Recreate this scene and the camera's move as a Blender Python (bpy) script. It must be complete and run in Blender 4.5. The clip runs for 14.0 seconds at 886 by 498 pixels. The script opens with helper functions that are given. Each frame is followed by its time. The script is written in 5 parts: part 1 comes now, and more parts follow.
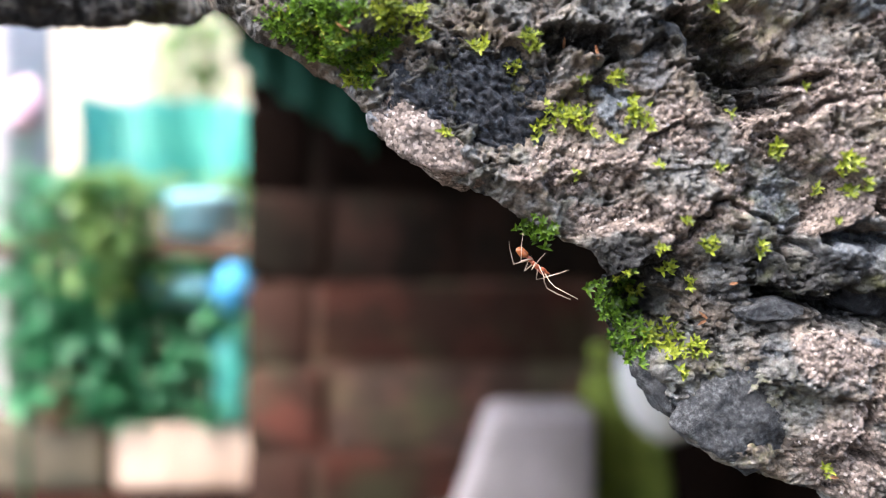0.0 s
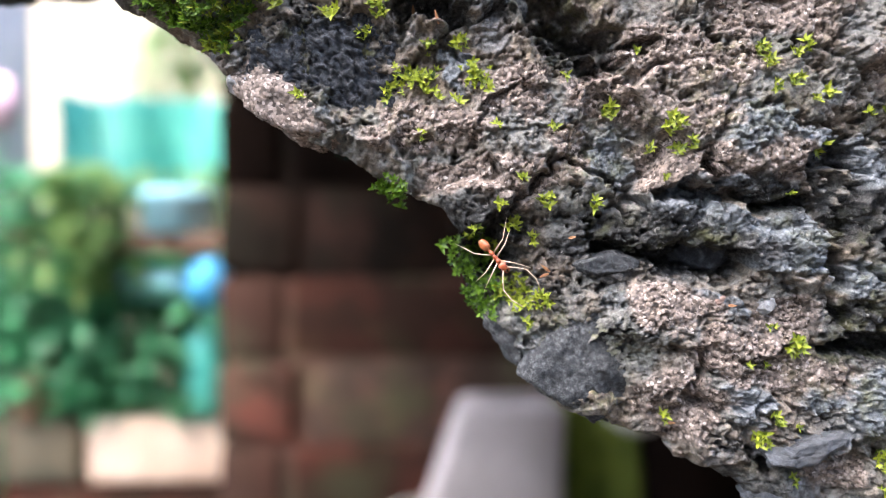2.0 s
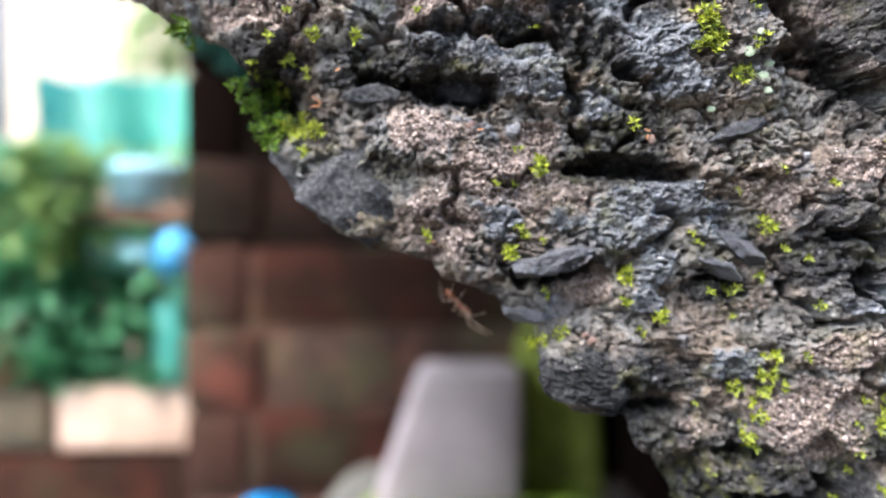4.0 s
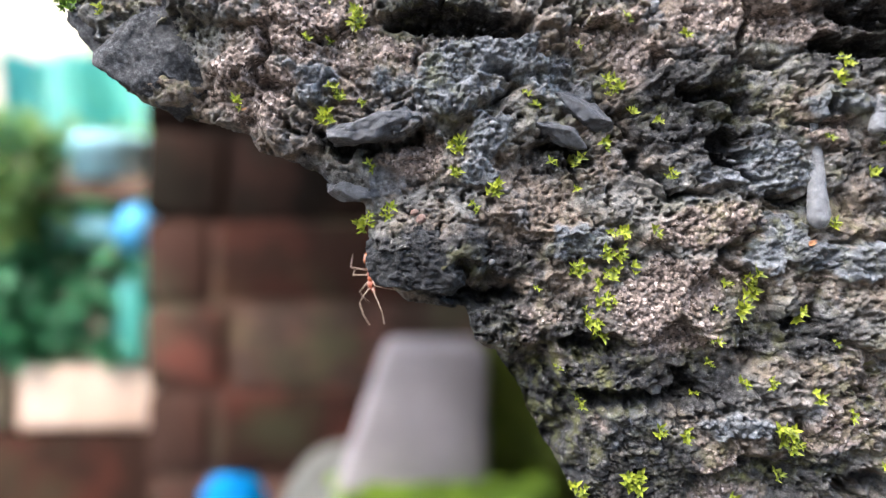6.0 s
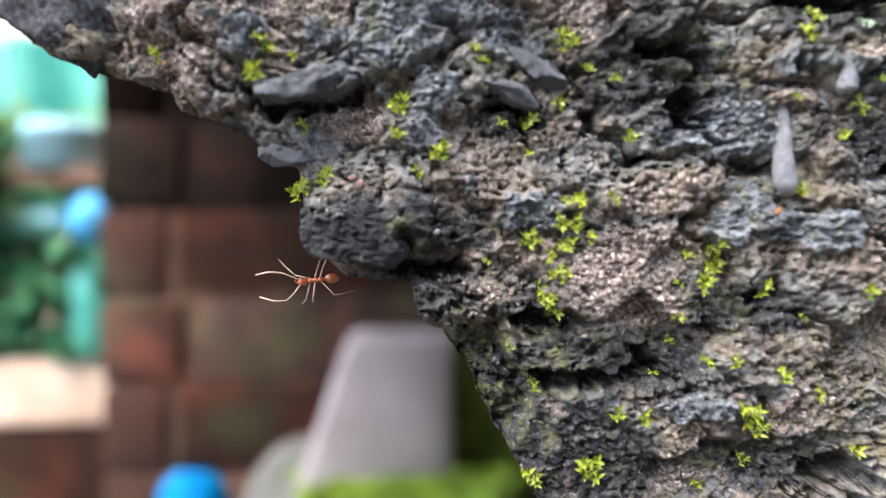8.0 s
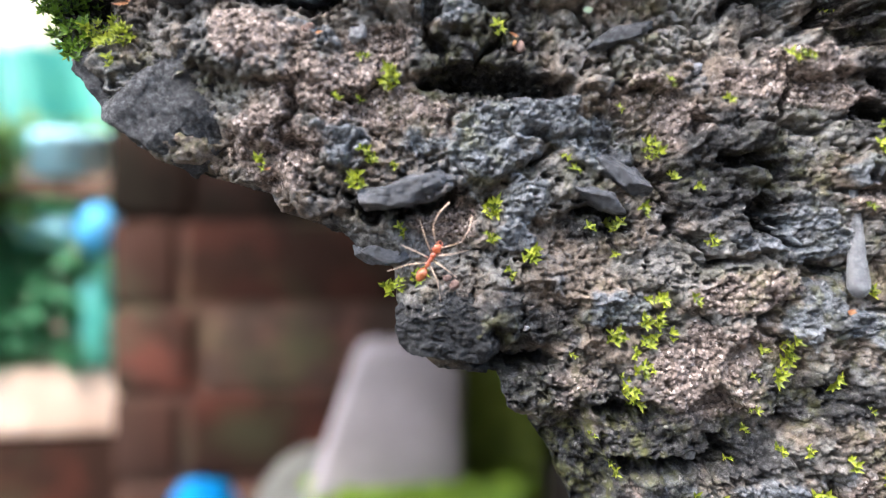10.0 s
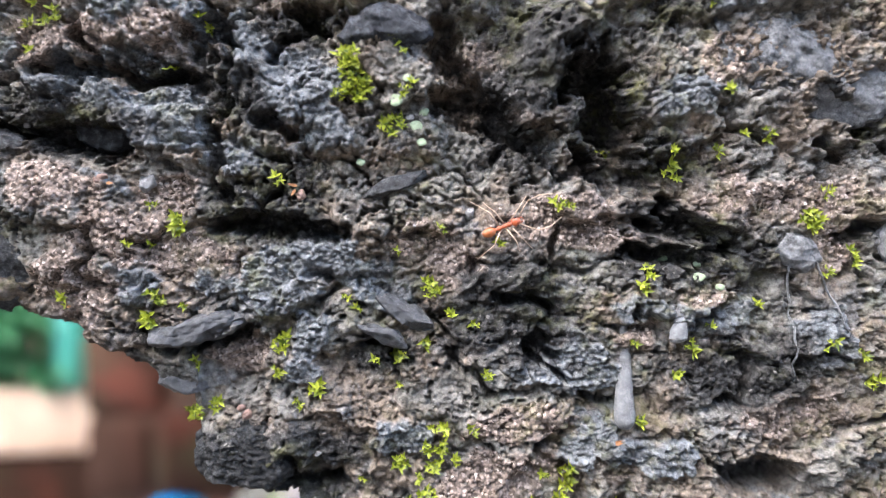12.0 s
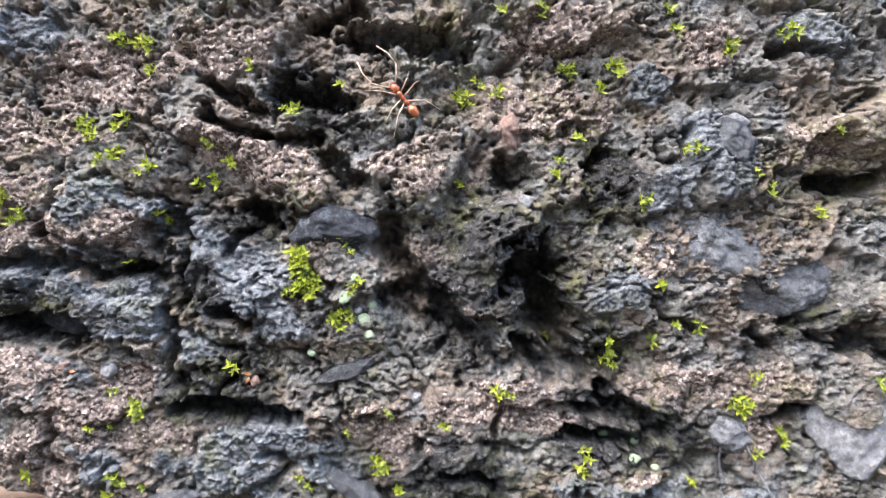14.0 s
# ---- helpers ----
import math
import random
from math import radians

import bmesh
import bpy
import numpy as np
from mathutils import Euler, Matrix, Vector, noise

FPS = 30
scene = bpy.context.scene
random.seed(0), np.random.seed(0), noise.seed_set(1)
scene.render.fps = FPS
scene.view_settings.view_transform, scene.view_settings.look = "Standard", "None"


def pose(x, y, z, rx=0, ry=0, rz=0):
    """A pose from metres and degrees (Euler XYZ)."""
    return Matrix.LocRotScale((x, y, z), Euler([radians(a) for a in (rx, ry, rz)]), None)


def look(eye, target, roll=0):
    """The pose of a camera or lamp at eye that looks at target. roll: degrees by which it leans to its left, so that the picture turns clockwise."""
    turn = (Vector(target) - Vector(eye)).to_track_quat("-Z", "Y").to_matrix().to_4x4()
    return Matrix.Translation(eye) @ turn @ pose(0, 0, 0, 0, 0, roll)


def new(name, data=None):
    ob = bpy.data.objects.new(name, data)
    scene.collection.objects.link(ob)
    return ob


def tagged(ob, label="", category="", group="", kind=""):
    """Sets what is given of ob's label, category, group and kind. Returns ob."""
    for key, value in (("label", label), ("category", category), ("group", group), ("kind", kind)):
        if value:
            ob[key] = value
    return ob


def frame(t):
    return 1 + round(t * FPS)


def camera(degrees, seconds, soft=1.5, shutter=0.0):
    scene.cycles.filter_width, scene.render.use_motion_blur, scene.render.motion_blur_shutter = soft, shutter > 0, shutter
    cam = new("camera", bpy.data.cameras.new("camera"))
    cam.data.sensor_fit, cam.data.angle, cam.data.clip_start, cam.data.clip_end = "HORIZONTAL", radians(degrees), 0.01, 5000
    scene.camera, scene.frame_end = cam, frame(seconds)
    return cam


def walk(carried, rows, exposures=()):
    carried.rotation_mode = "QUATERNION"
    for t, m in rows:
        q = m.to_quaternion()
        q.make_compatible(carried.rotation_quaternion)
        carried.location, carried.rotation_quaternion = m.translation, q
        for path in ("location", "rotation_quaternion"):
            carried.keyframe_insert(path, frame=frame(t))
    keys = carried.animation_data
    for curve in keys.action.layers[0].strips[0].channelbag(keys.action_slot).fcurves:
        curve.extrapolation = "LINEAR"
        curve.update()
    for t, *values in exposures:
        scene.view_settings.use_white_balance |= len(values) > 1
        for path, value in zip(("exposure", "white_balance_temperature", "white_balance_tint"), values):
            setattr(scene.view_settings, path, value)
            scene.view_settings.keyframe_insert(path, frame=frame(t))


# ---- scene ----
# The rock's face is described in millimetres: u to the right, v upwards, h out of the face towards the camera.
BASE = 0.30


def face_y(u, v):
    return 97.9 - 0.0801 * u - 0.0749 * v


def spot(u, v, h=0.0):
    """The place in the world of a spot on the rock's face."""
    return Vector((u / 1000, (face_y(u, v) - h) / 1000, BASE + v / 1000))


# ---- camera ----
cam = camera(65.0, 14.0, 1.1)
cam.data.dof.use_dof = True
cam.data.dof.focus_distance = 0.0955
cam.data.dof.aperture_fstop = 7.3
ROWS = [
    (0.0, 1.68, 0.77, 38.11, -1.48, -0.95, -0.05),
    (0.5, 3.80, -0.20, 33.63, -1.74, -0.80, -0.08),
    (1.0, 10.69, -2.47, 32.96, -1.88, -1.23, -0.03),
    (1.5, 14.94, -3.53, 30.76, -1.74, -1.03, 0.03),
    (2.0, 21.48, -4.68, 31.69, -1.73, -0.71, 0.00),
    (2.5, 27.17, -10.98, 29.89, -2.13, -0.39, 0.14),
    (3.0, 33.65, -11.32, 21.14, -1.53, -0.45, 0.19),
    (3.5, 44.05, -13.53, 14.22, -1.19, -0.88, 0.12),
    (4.0, 55.69, -15.46, 5.65, -1.38, -0.51, 0.12),
    (6.5, 84.70, -1.35, -15.15, -1.50, -0.83, 0.38),
    (7.0, 86.23, 1.03, -17.24, -2.55, -0.70, 0.46),
    (9.5, 78.19, 3.15, -6.88, -4.41, -2.30, 0.21),
    (10.0, 72.44, -0.41, -1.84, -4.57, -1.86, 0.21),
    (10.5, 73.88, -4.08, 2.88, -4.32, -2.22, 0.12),
    (11.0, 80.65, -4.74, 6.18, -4.54, -2.19, 0.22),
    (11.5, 91.05, -6.31, 11.51, -4.40, -2.17, 0.20),
    (12.0, 102.07, -7.42, 16.95, -4.02, -2.02, 0.31),
    (12.5, 107.12, -4.60, 19.55, -4.01, -2.28, 0.37),
    (13.0, 106.08, -2.80, 24.06, -4.30, -2.09, 0.19),
    (13.5, 107.35, -5.05, 32.64, -4.39, -1.77, 0.20),
    (14.0, 108.88, -12.07, 41.71, -4.30, -1.15, 0.26),
]
walk(cam, [(t, pose(u / 1000, y / 1000, BASE + v / 1000, 90 + pitch, roll, yaw)) for t, u, y, v, yaw, pitch, roll in ROWS])

# ---- light: bright overcast daylight, a hazy sun high on the left ----
SUN_UP, SUN_ROUND = 62.0, -135.0
world = bpy.data.worlds.new("sky")
scene.world = world
world.use_nodes = True
nt = world.node_tree
sky = nt.nodes.new("ShaderNodeTexSky")
sky.sky_type, sky.sun_disc = "NISHITA", False
sky.sun_elevation, sky.sun_rotation = radians(SUN_UP), radians(SUN_ROUND)
sky.dust_density, sky.ozone_density = 3.0, 1.0
nt.links.new(sky.outputs[0], nt.nodes["Background"].inputs[0])
nt.nodes["Background"].inputs[1].default_value = 0.15
sun_data = bpy.data.lights.new("sun", "SUN")
sun_data.energy, sun_data.angle, sun_data.color = 0.5, radians(90), (1.0, 0.95, 0.86)
sun = new("sun", sun_data)
sun_way = Vector((math.sin(radians(SUN_ROUND)) * math.cos(radians(SUN_UP)), math.cos(radians(SUN_ROUND)) * math.cos(radians(SUN_UP)), math.sin(radians(SUN_UP))))
sun.matrix_world = look(sun_way * 3, (0, 0, 0))
scene.view_settings.exposure = 3.58


# ---- noise on arrays ----
def hashed(i, j, seed):
    n = (i.astype(np.int64) * 374761393 + j.astype(np.int64) * 668265263 + seed * 1442695041) & 0x7FFFFFFF
    n = ((n ^ (n >> 13)) * 1274126177) & 0x7FFFFFFF
    n = ((n ^ (n >> 15)) * 2246822519) & 0x7FFFFFFF
    return ((n ^ (n >> 16)) & 0xFFFFFF) / float(0x1000000)


def smooth_noise(x, y, seed):
    """Gradient noise, about -1 to 1."""
    i, j = np.floor(x), np.floor(y)
    fx, fy = x - i, y - j
    i, j = i.astype(np.int64), j.astype(np.int64)
    wx, wy = fx * fx * fx * (fx * (fx * 6 - 15) + 10), fy * fy * fy * (fy * (fy * 6 - 15) + 10)
    total = []
    for dj in (0, 1):
        row = []
        for di in (0, 1):
            a = hashed(i + di, j + dj, seed) * 2 * math.pi
            row.append(np.cos(a) * (fx - di) + np.sin(a) * (fy - dj))
        total.append(row[0] * (1 - wx) + row[1] * wx)
    return (total[0] * (1 - wy) + total[1] * wy) * 1.5


def layered(x, y, seed, octaves=4, gain=0.5):
    out, amp, f = 0, 1.0, 1.0
    for k in range(octaves):
        out = out + amp * smooth_noise(x * f + 17.3 * k, y * f - 9.1 * k, seed + k)
        amp, f = amp * gain, f * 2.03
    return out


def cells(x, y, seed):
    """The distance to the nearest and second nearest of scattered points, a random number for the nearest, and the way to it."""
    i, j = np.floor(x).astype(np.int64), np.floor(y).astype(np.int64)
    best, second, mark = np.full(x.shape, 9.0), np.full(x.shape, 9.0), np.zeros(x.shape)
    ox, oy = np.zeros(x.shape), np.zeros(x.shape)
    for di in (-1, 0, 1):
        for dj in (-1, 0, 1):
            a, b = i + di, j + dj
            dx, dy = x - a - hashed(a, b, seed), y - b - hashed(a, b, seed + 7)
            d = np.hypot(dx, dy)
            near = d < best
            second = np.where(near, best, np.minimum(second, d))
            mark = np.where(near, hashed(a, b, seed + 13), mark)
            ox, oy = np.where(near, dx, ox), np.where(near, dy, oy)
            best = np.where(near, d, best)
    return best, second, mark, ox, oy


def step(a, b, x):
    t = np.clip((x - a) / (b - a), 0, 1)
    return t * t * (3 - 2 * t)


# ---- materials ----
def material(name):
    m = bpy.data.materials.new(name)
    m.use_nodes = True
    return m, m.node_tree.nodes, m.node_tree.links, m.node_tree.nodes["Principled BSDF"]


def node(nodes, kind, **inputs):
    n = nodes.new(kind)
    for key, value in inputs.items():
        n.inputs[key.replace("_", " ")].default_value = value
    return n


def ramp(nodes, links, source, stops):
    r = nodes.new("ShaderNodeValToRGB")
    e = r.color_ramp.elements
    while len(e) < len(stops):
        e.new(0.5)
    for k, (at, colour) in enumerate(stops):
        e[k].position, e[k].color = at, (*colour, 1)
    links.new(source, r.inputs[0])
    return r.outputs[0]


def blend(nodes, links, factor, a, b):
    m = nodes.new("ShaderNodeMix")
    m.data_type = "RGBA"
    links.new(factor, m.inputs[0])
    for value, k in ((a, 6), (b, 7)):
        if isinstance(value, tuple):
            m.inputs[k].default_value = (*value, 1)
        else:
            links.new(value, m.inputs[k])
    return m.outputs[2]


def simple(name, dark, light, scale, rough=0.8, bump=0.3, detail=6.0, bump_scale=None, distance=0.0006, spec=0.4, metal=0.0):
    """A surface that varies between two colours at two scales, with relief."""
    m, nodes, links, shader = material(name)
    co = nodes.new("ShaderNodeTexCoord")
    n1 = node(nodes, "ShaderNodeTexNoise", Scale=scale, Detail=detail, Roughness=0.6)
    n2 = node(nodes, "ShaderNodeTexNoise", Scale=scale * 7, Detail=3.0)
    links.new(co.outputs["Object"], n1.inputs["Vector"])
    links.new(co.outputs["Object"], n2.inputs["Vector"])
    mixed = nodes.new("ShaderNodeMath")
    mixed.operation = "MULTIPLY_ADD"
    links.new(n2.outputs[0], mixed.inputs[0])
    mixed.inputs[1].default_value = 0.35
    links.new(n1.outputs[0], mixed.inputs[2])
    links.new(ramp(nodes, links, mixed.outputs[0], [(0.45, dark), (0.85, light)]), shader.inputs["Base Color"])
    shader.inputs["Roughness"].default_value = rough
    shader.inputs["Specular IOR Level"].default_value = spec
    shader.inputs["Metallic"].default_value = metal
    if bump:
        b = node(nodes, "ShaderNodeBump", Strength=bump, Distance=distance)
        links.new((n2 if bump_scale is None else n1).outputs[0], b.inputs["Height"])
        links.new(b.outputs[0], shader.inputs["Normal"])
    return m


def attribute(nodes, name):
    a = nodes.new("ShaderNodeAttribute")
    a.attribute_name = name
    return a.outputs["Fac"]


def rock_material():
    """Old lime mortar: brownish sand grains, black crusts with painted shade, and blue-grey flakes, each where the face
    has it.
    """
    m, nodes, links, shader = material("weathered_mortar")
    co = nodes.new("ShaderNodeTexCoord").outputs["Object"]
    sand, flaky, crust_and_shade, green = (attribute(nodes, name) for name in ("sand", "flake", "crust_shade", "algae"))
    grain = node(nodes, "ShaderNodeTexVoronoi", Scale=2300.0)
    links.new(co, grain.inputs["Vector"])
    fine = node(nodes, "ShaderNodeTexNoise", Scale=1000.0, Detail=9.0, Roughness=0.78)
    links.new(co, fine.inputs["Vector"])
    crumbs = node(nodes, "ShaderNodeTexNoise", Scale=2300.0, Detail=7.0, Roughness=0.75)
    links.new(co, crumbs.inputs["Vector"])
    # single grains: brown, pinkish, grey, a few nearly white
    split = nodes.new("ShaderNodeSeparateColor")
    links.new(grain.outputs["Color"], split.inputs[0])
    grains = ramp(nodes, links, split.outputs[0], [(0.0, (0.05, 0.04, 0.035)), (0.25, (0.115, 0.092, 0.08)), (0.5, (0.185, 0.148, 0.129)), (0.8, (0.25, 0.202, 0.178)), (0.96, (0.33, 0.277, 0.25)), (1.0, (0.46, 0.41, 0.38))])
    gaps = ramp(nodes, links, grain.outputs["Distance"], [(0.45, (0, 0, 0)), (0.75, (0.45, 0.45, 0.45))])
    grains = blend(nodes, links, gaps, grains, (0.07, 0.06, 0.056))
    grey = ramp(nodes, links, fine.outputs[0], [(0.33, (0.03, 0.0295, 0.028)), (0.48, (0.124, 0.12, 0.113)), (0.68, (0.238, 0.231, 0.217))])
    brown = ramp(nodes, links, fine.outputs[0], [(0.33, (0.038, 0.031, 0.025)), (0.48, (0.135, 0.111, 0.092)), (0.68, (0.25, 0.207, 0.173))])
    blue = ramp(nodes, links, fine.outputs[0], [(0.33, (0.03, 0.0325, 0.036)), (0.5, (0.112, 0.122, 0.135)), (0.68, (0.235, 0.25, 0.266))])
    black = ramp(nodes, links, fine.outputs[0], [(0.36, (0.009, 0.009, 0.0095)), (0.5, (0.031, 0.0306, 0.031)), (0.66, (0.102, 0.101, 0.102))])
    base = blend(nodes, links, ramp(nodes, links, node_noise(nodes, links, co, 95.0, 7.0), [(0.45, (0, 0, 0)), (0.56, (1, 1, 1))]), grey, brown)
    base = blend(nodes, links, ramp(nodes, links, node_noise(nodes, links, co, 150.0, 7.0), [(0.55, (0, 0, 0)), (0.63, (0.6, 0.6, 0.6))]), base, blue)
    base = blend(nodes, links, flaky, base, blue)
    soot = ramp(nodes, links, node_noise(nodes, links, co, 230.0, 9.0), [(0.55, (0, 0, 0)), (0.66, (0.75, 0.75, 0.75))])
    base = blend(nodes, links, soot, base, black)
    base = blend(nodes, links, sand, base, grains)
    # real crusts and painted shade share this black
    base = blend(nodes, links, crust_and_shade, base, black)
    film = nodes.new("ShaderNodeMath")
    film.operation = "MULTIPLY"
    links.new(green, film.inputs[0])
    links.new(ramp(nodes, links, node_noise(nodes, links, co, 420.0), [(0.46, (0, 0, 0)), (0.66, (0.7, 0.7, 0.7))]), film.inputs[1])
    base = blend(nodes, links, film.outputs[0], base, (0.12, 0.122, 0.04))
    speck = ramp(nodes, links, split.outputs[1], [(0.98, (0, 0, 0)), (0.99, (0.3, 0.3, 0.3))])
    base = blend(nodes, links, speck, base, (0.34, 0.325, 0.31))
    pores = ramp(nodes, links, crumbs.outputs[0], [(0.35, (0.7, 0.7, 0.7)), (0.42, (0, 0, 0))])
    base = blend(nodes, links, pores, base, (0.02, 0.02, 0.021))
    links.new(base, shader.inputs["Base Color"])
    links.new(ramp(nodes, links, fine.outputs[0], [(0.3, (0.8, 0.8, 0.8)), (0.7, (0.97, 0.97, 0.97))]), shader.inputs["Roughness"])
    shader.inputs["Specular IOR Level"].default_value = 0.1
    high = nodes.new("ShaderNodeMath")
    high.operation = "MULTIPLY_ADD"
    links.new(grain.outputs["Distance"], high.inputs[0])
    high.inputs[1].default_value = -0.4
    links.new(crumbs.outputs[0], high.inputs[2])
    b = node(nodes, "ShaderNodeBump", Strength=1.0, Distance=0.0003)
    links.new(high.outputs[0], b.inputs["Height"])
    links.new(b.outputs[0], shader.inputs["Normal"])
    return m


def node_noise(nodes, links, co, scale, detail=5.0):
    n = node(nodes, "ShaderNodeTexNoise", Scale=scale, Detail=detail, Roughness=0.6)
    links.new(co, n.inputs["Vector"])
    return n.outputs[0]


def leaf_material(name, dark, light, through_light=0.35, rough=0.45):
    m, nodes, links, shader = material(name)
    info = nodes.new("ShaderNodeObjectInfo")
    isle = nodes.new("ShaderNodeNewGeometry")
    both = nodes.new("ShaderNodeMath")
    both.operation = "MULTIPLY_ADD"
    links.new(isle.outputs["Random Per Island"], both.inputs[0])
    both.inputs[1].default_value = 0.6
    half = nodes.new("ShaderNodeMath")
    half.operation = "MULTIPLY"
    links.new(info.outputs["Random"], half.inputs[0])
    half.inputs[1].default_value = 0.4
    links.new(half.outputs[0], both.inputs[2])
    colour = ramp(nodes, links, both.outputs[0], [(0.05, dark), (0.8, light)])
    links.new(colour, shader.inputs["Base Color"])
    shader.inputs["Roughness"].default_value = rough
    glow = nodes.new("ShaderNodeBsdfTranslucent")
    links.new(colour, glow.inputs[0])
    mix = nodes.new("ShaderNodeMixShader")
    mix.inputs[0].default_value = through_light
    links.new(shader.outputs[0], mix.inputs[1])
    links.new(glow.outputs[0], mix.inputs[2])
    links.new(mix.outputs[0], nodes["Material Output"].inputs[0])
    return m


MAT_ROCK = rock_material()


def stone_material(name, dark, mid, light, rough=0.7, scale=900.0, spec=0.22):
    """A stone with pitted, speckled skin."""
    m, nodes, links, shader = material(name)
    co = nodes.new("ShaderNodeTexCoord").outputs["Object"]
    fine = node(nodes, "ShaderNodeTexNoise", Scale=scale, Detail=9.0, Roughness=0.78)
    links.new(co, fine.inputs["Vector"])
    stains = node_noise(nodes, links, co, 160.0, 6.0)
    skin = ramp(nodes, links, fine.outputs[0], [(0.36, dark), (0.5, mid), (0.66, light)])
    skin = blend(nodes, links, ramp(nodes, links, stains, [(0.42, (0.0, 0.0, 0.0)), (0.68, (0.7, 0.7, 0.7))]), skin, mid)
    links.new(skin, shader.inputs["Base Color"])
    shader.inputs["Roughness"].default_value = rough
    shader.inputs["Specular IOR Level"].default_value = spec
    b = node(nodes, "ShaderNodeBump", Strength=1.0, Distance=0.0006)
    links.new(fine.outputs[0], b.inputs["Height"])
    links.new(b.outputs[0], shader.inputs["Normal"])
    return m


MAT_SLATE = stone_material("dark_slate", (0.0036, 0.0045, 0.006), (0.02, 0.023, 0.03), (0.11, 0.12, 0.142), 0.6, 1000.0)
MAT_GREY_STONE = stone_material("grey_stone", (0.008, 0.0085, 0.0095), (0.04, 0.042, 0.046), (0.15, 0.154, 0.16), 0.8, 1300.0)
MAT_BLUE_STONE = stone_material("bluish_stone", (0.03, 0.032, 0.036), (0.125, 0.13, 0.14), (0.3, 0.308, 0.32), 0.7, 1200.0)
MAT_PALE_STONE = stone_material("pale_stone", (0.06, 0.06, 0.066), (0.18, 0.1824, 0.192), (0.408, 0.408, 0.42))
MAT_WET_STONE = stone_material("wet_stone", (0.009, 0.0095, 0.011), (0.042, 0.045, 0.052), (0.13, 0.137, 0.15), 0.42, 600.0, 0.4)
MAT_BLACK_STONE = stone_material("black_stone", (0.002, 0.0022, 0.0026), (0.012, 0.0128, 0.0142), (0.07, 0.073, 0.078), 0.6, 1100.0)
MAT_PEBBLE = stone_material("pale_pebble", (0.05, 0.053, 0.058), (0.125, 0.13, 0.138), (0.25, 0.255, 0.265), 0.35, 700.0, 0.4)
MAT_PINK = stone_material("pink_grain", (0.072, 0.0432, 0.036), (0.18, 0.12, 0.102), (0.36, 0.24, 0.204))
MAT_MOSS = leaf_material("moss_leaf", (0.035, 0.06, 0.006), (0.29, 0.34, 0.03))
MAT_DARK_MOSS = leaf_material("dark_moss_leaf", (0.012, 0.034, 0.003), (0.11, 0.205, 0.014), 0.35)
MAT_LICHEN = simple("lichen_green", (0.1, 0.135, 0.09), (0.24, 0.3, 0.2), 800.0, 0.8, 0.5, distance=0.0002)
MAT_HUSK = simple("dry_husk", (0.14, 0.055, 0.024), (0.38, 0.19, 0.09), 900.0, 0.7, 0.3, distance=0.0001)
MAT_ANT = simple("ant_cuticle", (0.16, 0.028, 0.010), (0.3, 0.07, 0.025), 1400.0, 0.28, 0.15, distance=0.00005, spec=0.6)
MAT_ANT_PALE = simple("ant_pale_cuticle", (0.16, 0.042, 0.013), (0.28, 0.09, 0.03), 1200.0, 0.25, 0.1, distance=0.00005, spec=0.6)
MAT_ANT_LEG = simple("ant_leg", (0.3, 0.21, 0.145), (0.45, 0.34, 0.255), 1500.0, 0.35, 0.0)
MAT_ANT_EYE = simple("ant_eye", (0.008, 0.006, 0.005), (0.02, 0.014, 0.01), 2000.0, 0.12, 0.0)


def grimy_brick(name, dark, red, mossy):
    """Brick with dirt and moss in patches that run over the joints."""
    m, nodes, links, shader = material(name)
    place = nodes.new("ShaderNodeNewGeometry").outputs["Position"]
    info = nodes.new("ShaderNodeObjectInfo")
    tone = blend(nodes, links, info.outputs["Random"], dark, red)
    patch = ramp(nodes, links, node_noise(nodes, links, place, 18.0, 4.0), [(0.47, (0, 0, 0)), (0.57, (1, 1, 1))])
    tone = blend(nodes, links, patch, dark, tone)
    green = ramp(nodes, links, node_noise(nodes, links, place, 13.0, 5.0), [(0.5, (0, 0, 0)), (0.66, (1, 1, 1))])
    tone = blend(nodes, links, green, tone, mossy)
    links.new(tone, shader.inputs["Base Color"])
    shader.inputs["Roughness"].default_value = 0.95
    shader.inputs["Specular IOR Level"].default_value = 0.05
    b = node(nodes, "ShaderNodeBump", Strength=0.6, Distance=0.002)
    links.new(node_noise(nodes, links, place, 120.0), b.inputs["Height"])
    links.new(b.outputs[0], shader.inputs["Normal"])
    return m


MAT_BRICK = grimy_brick("red_brick", (0.03, 0.016, 0.012), (0.12, 0.034, 0.025), (0.04, 0.036, 0.022))
MAT_RED_BRICK = grimy_brick("clean_red_brick", (0.05, 0.028, 0.022), (0.23, 0.075, 0.057), (0.06, 0.05, 0.034))
MAT_MOSSY_BRICK = grimy_brick("mossy_brick", (0.062, 0.043, 0.034), (0.17, 0.088, 0.068), (0.082, 0.084, 0.046))
# Shade under the overhang is put into the upper pier's brick colour.
MAT_DARK_BRICK = grimy_brick("upper_shade_brick", (0.013, 0.010, 0.008), (0.042, 0.022, 0.017), (0.02, 0.0175, 0.0125))
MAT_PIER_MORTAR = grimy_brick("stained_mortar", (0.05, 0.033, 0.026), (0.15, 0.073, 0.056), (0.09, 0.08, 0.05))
# Near-black that stands for deep shade on the upper pier and hollow walls.
MAT_DEEP_SHADE_BRICK = simple("deep_shade_brick", (0.003, 0.0022, 0.0018), (0.010, 0.0062, 0.005), 22.0, 0.95, 0.6, distance=0.002, spec=0.0)
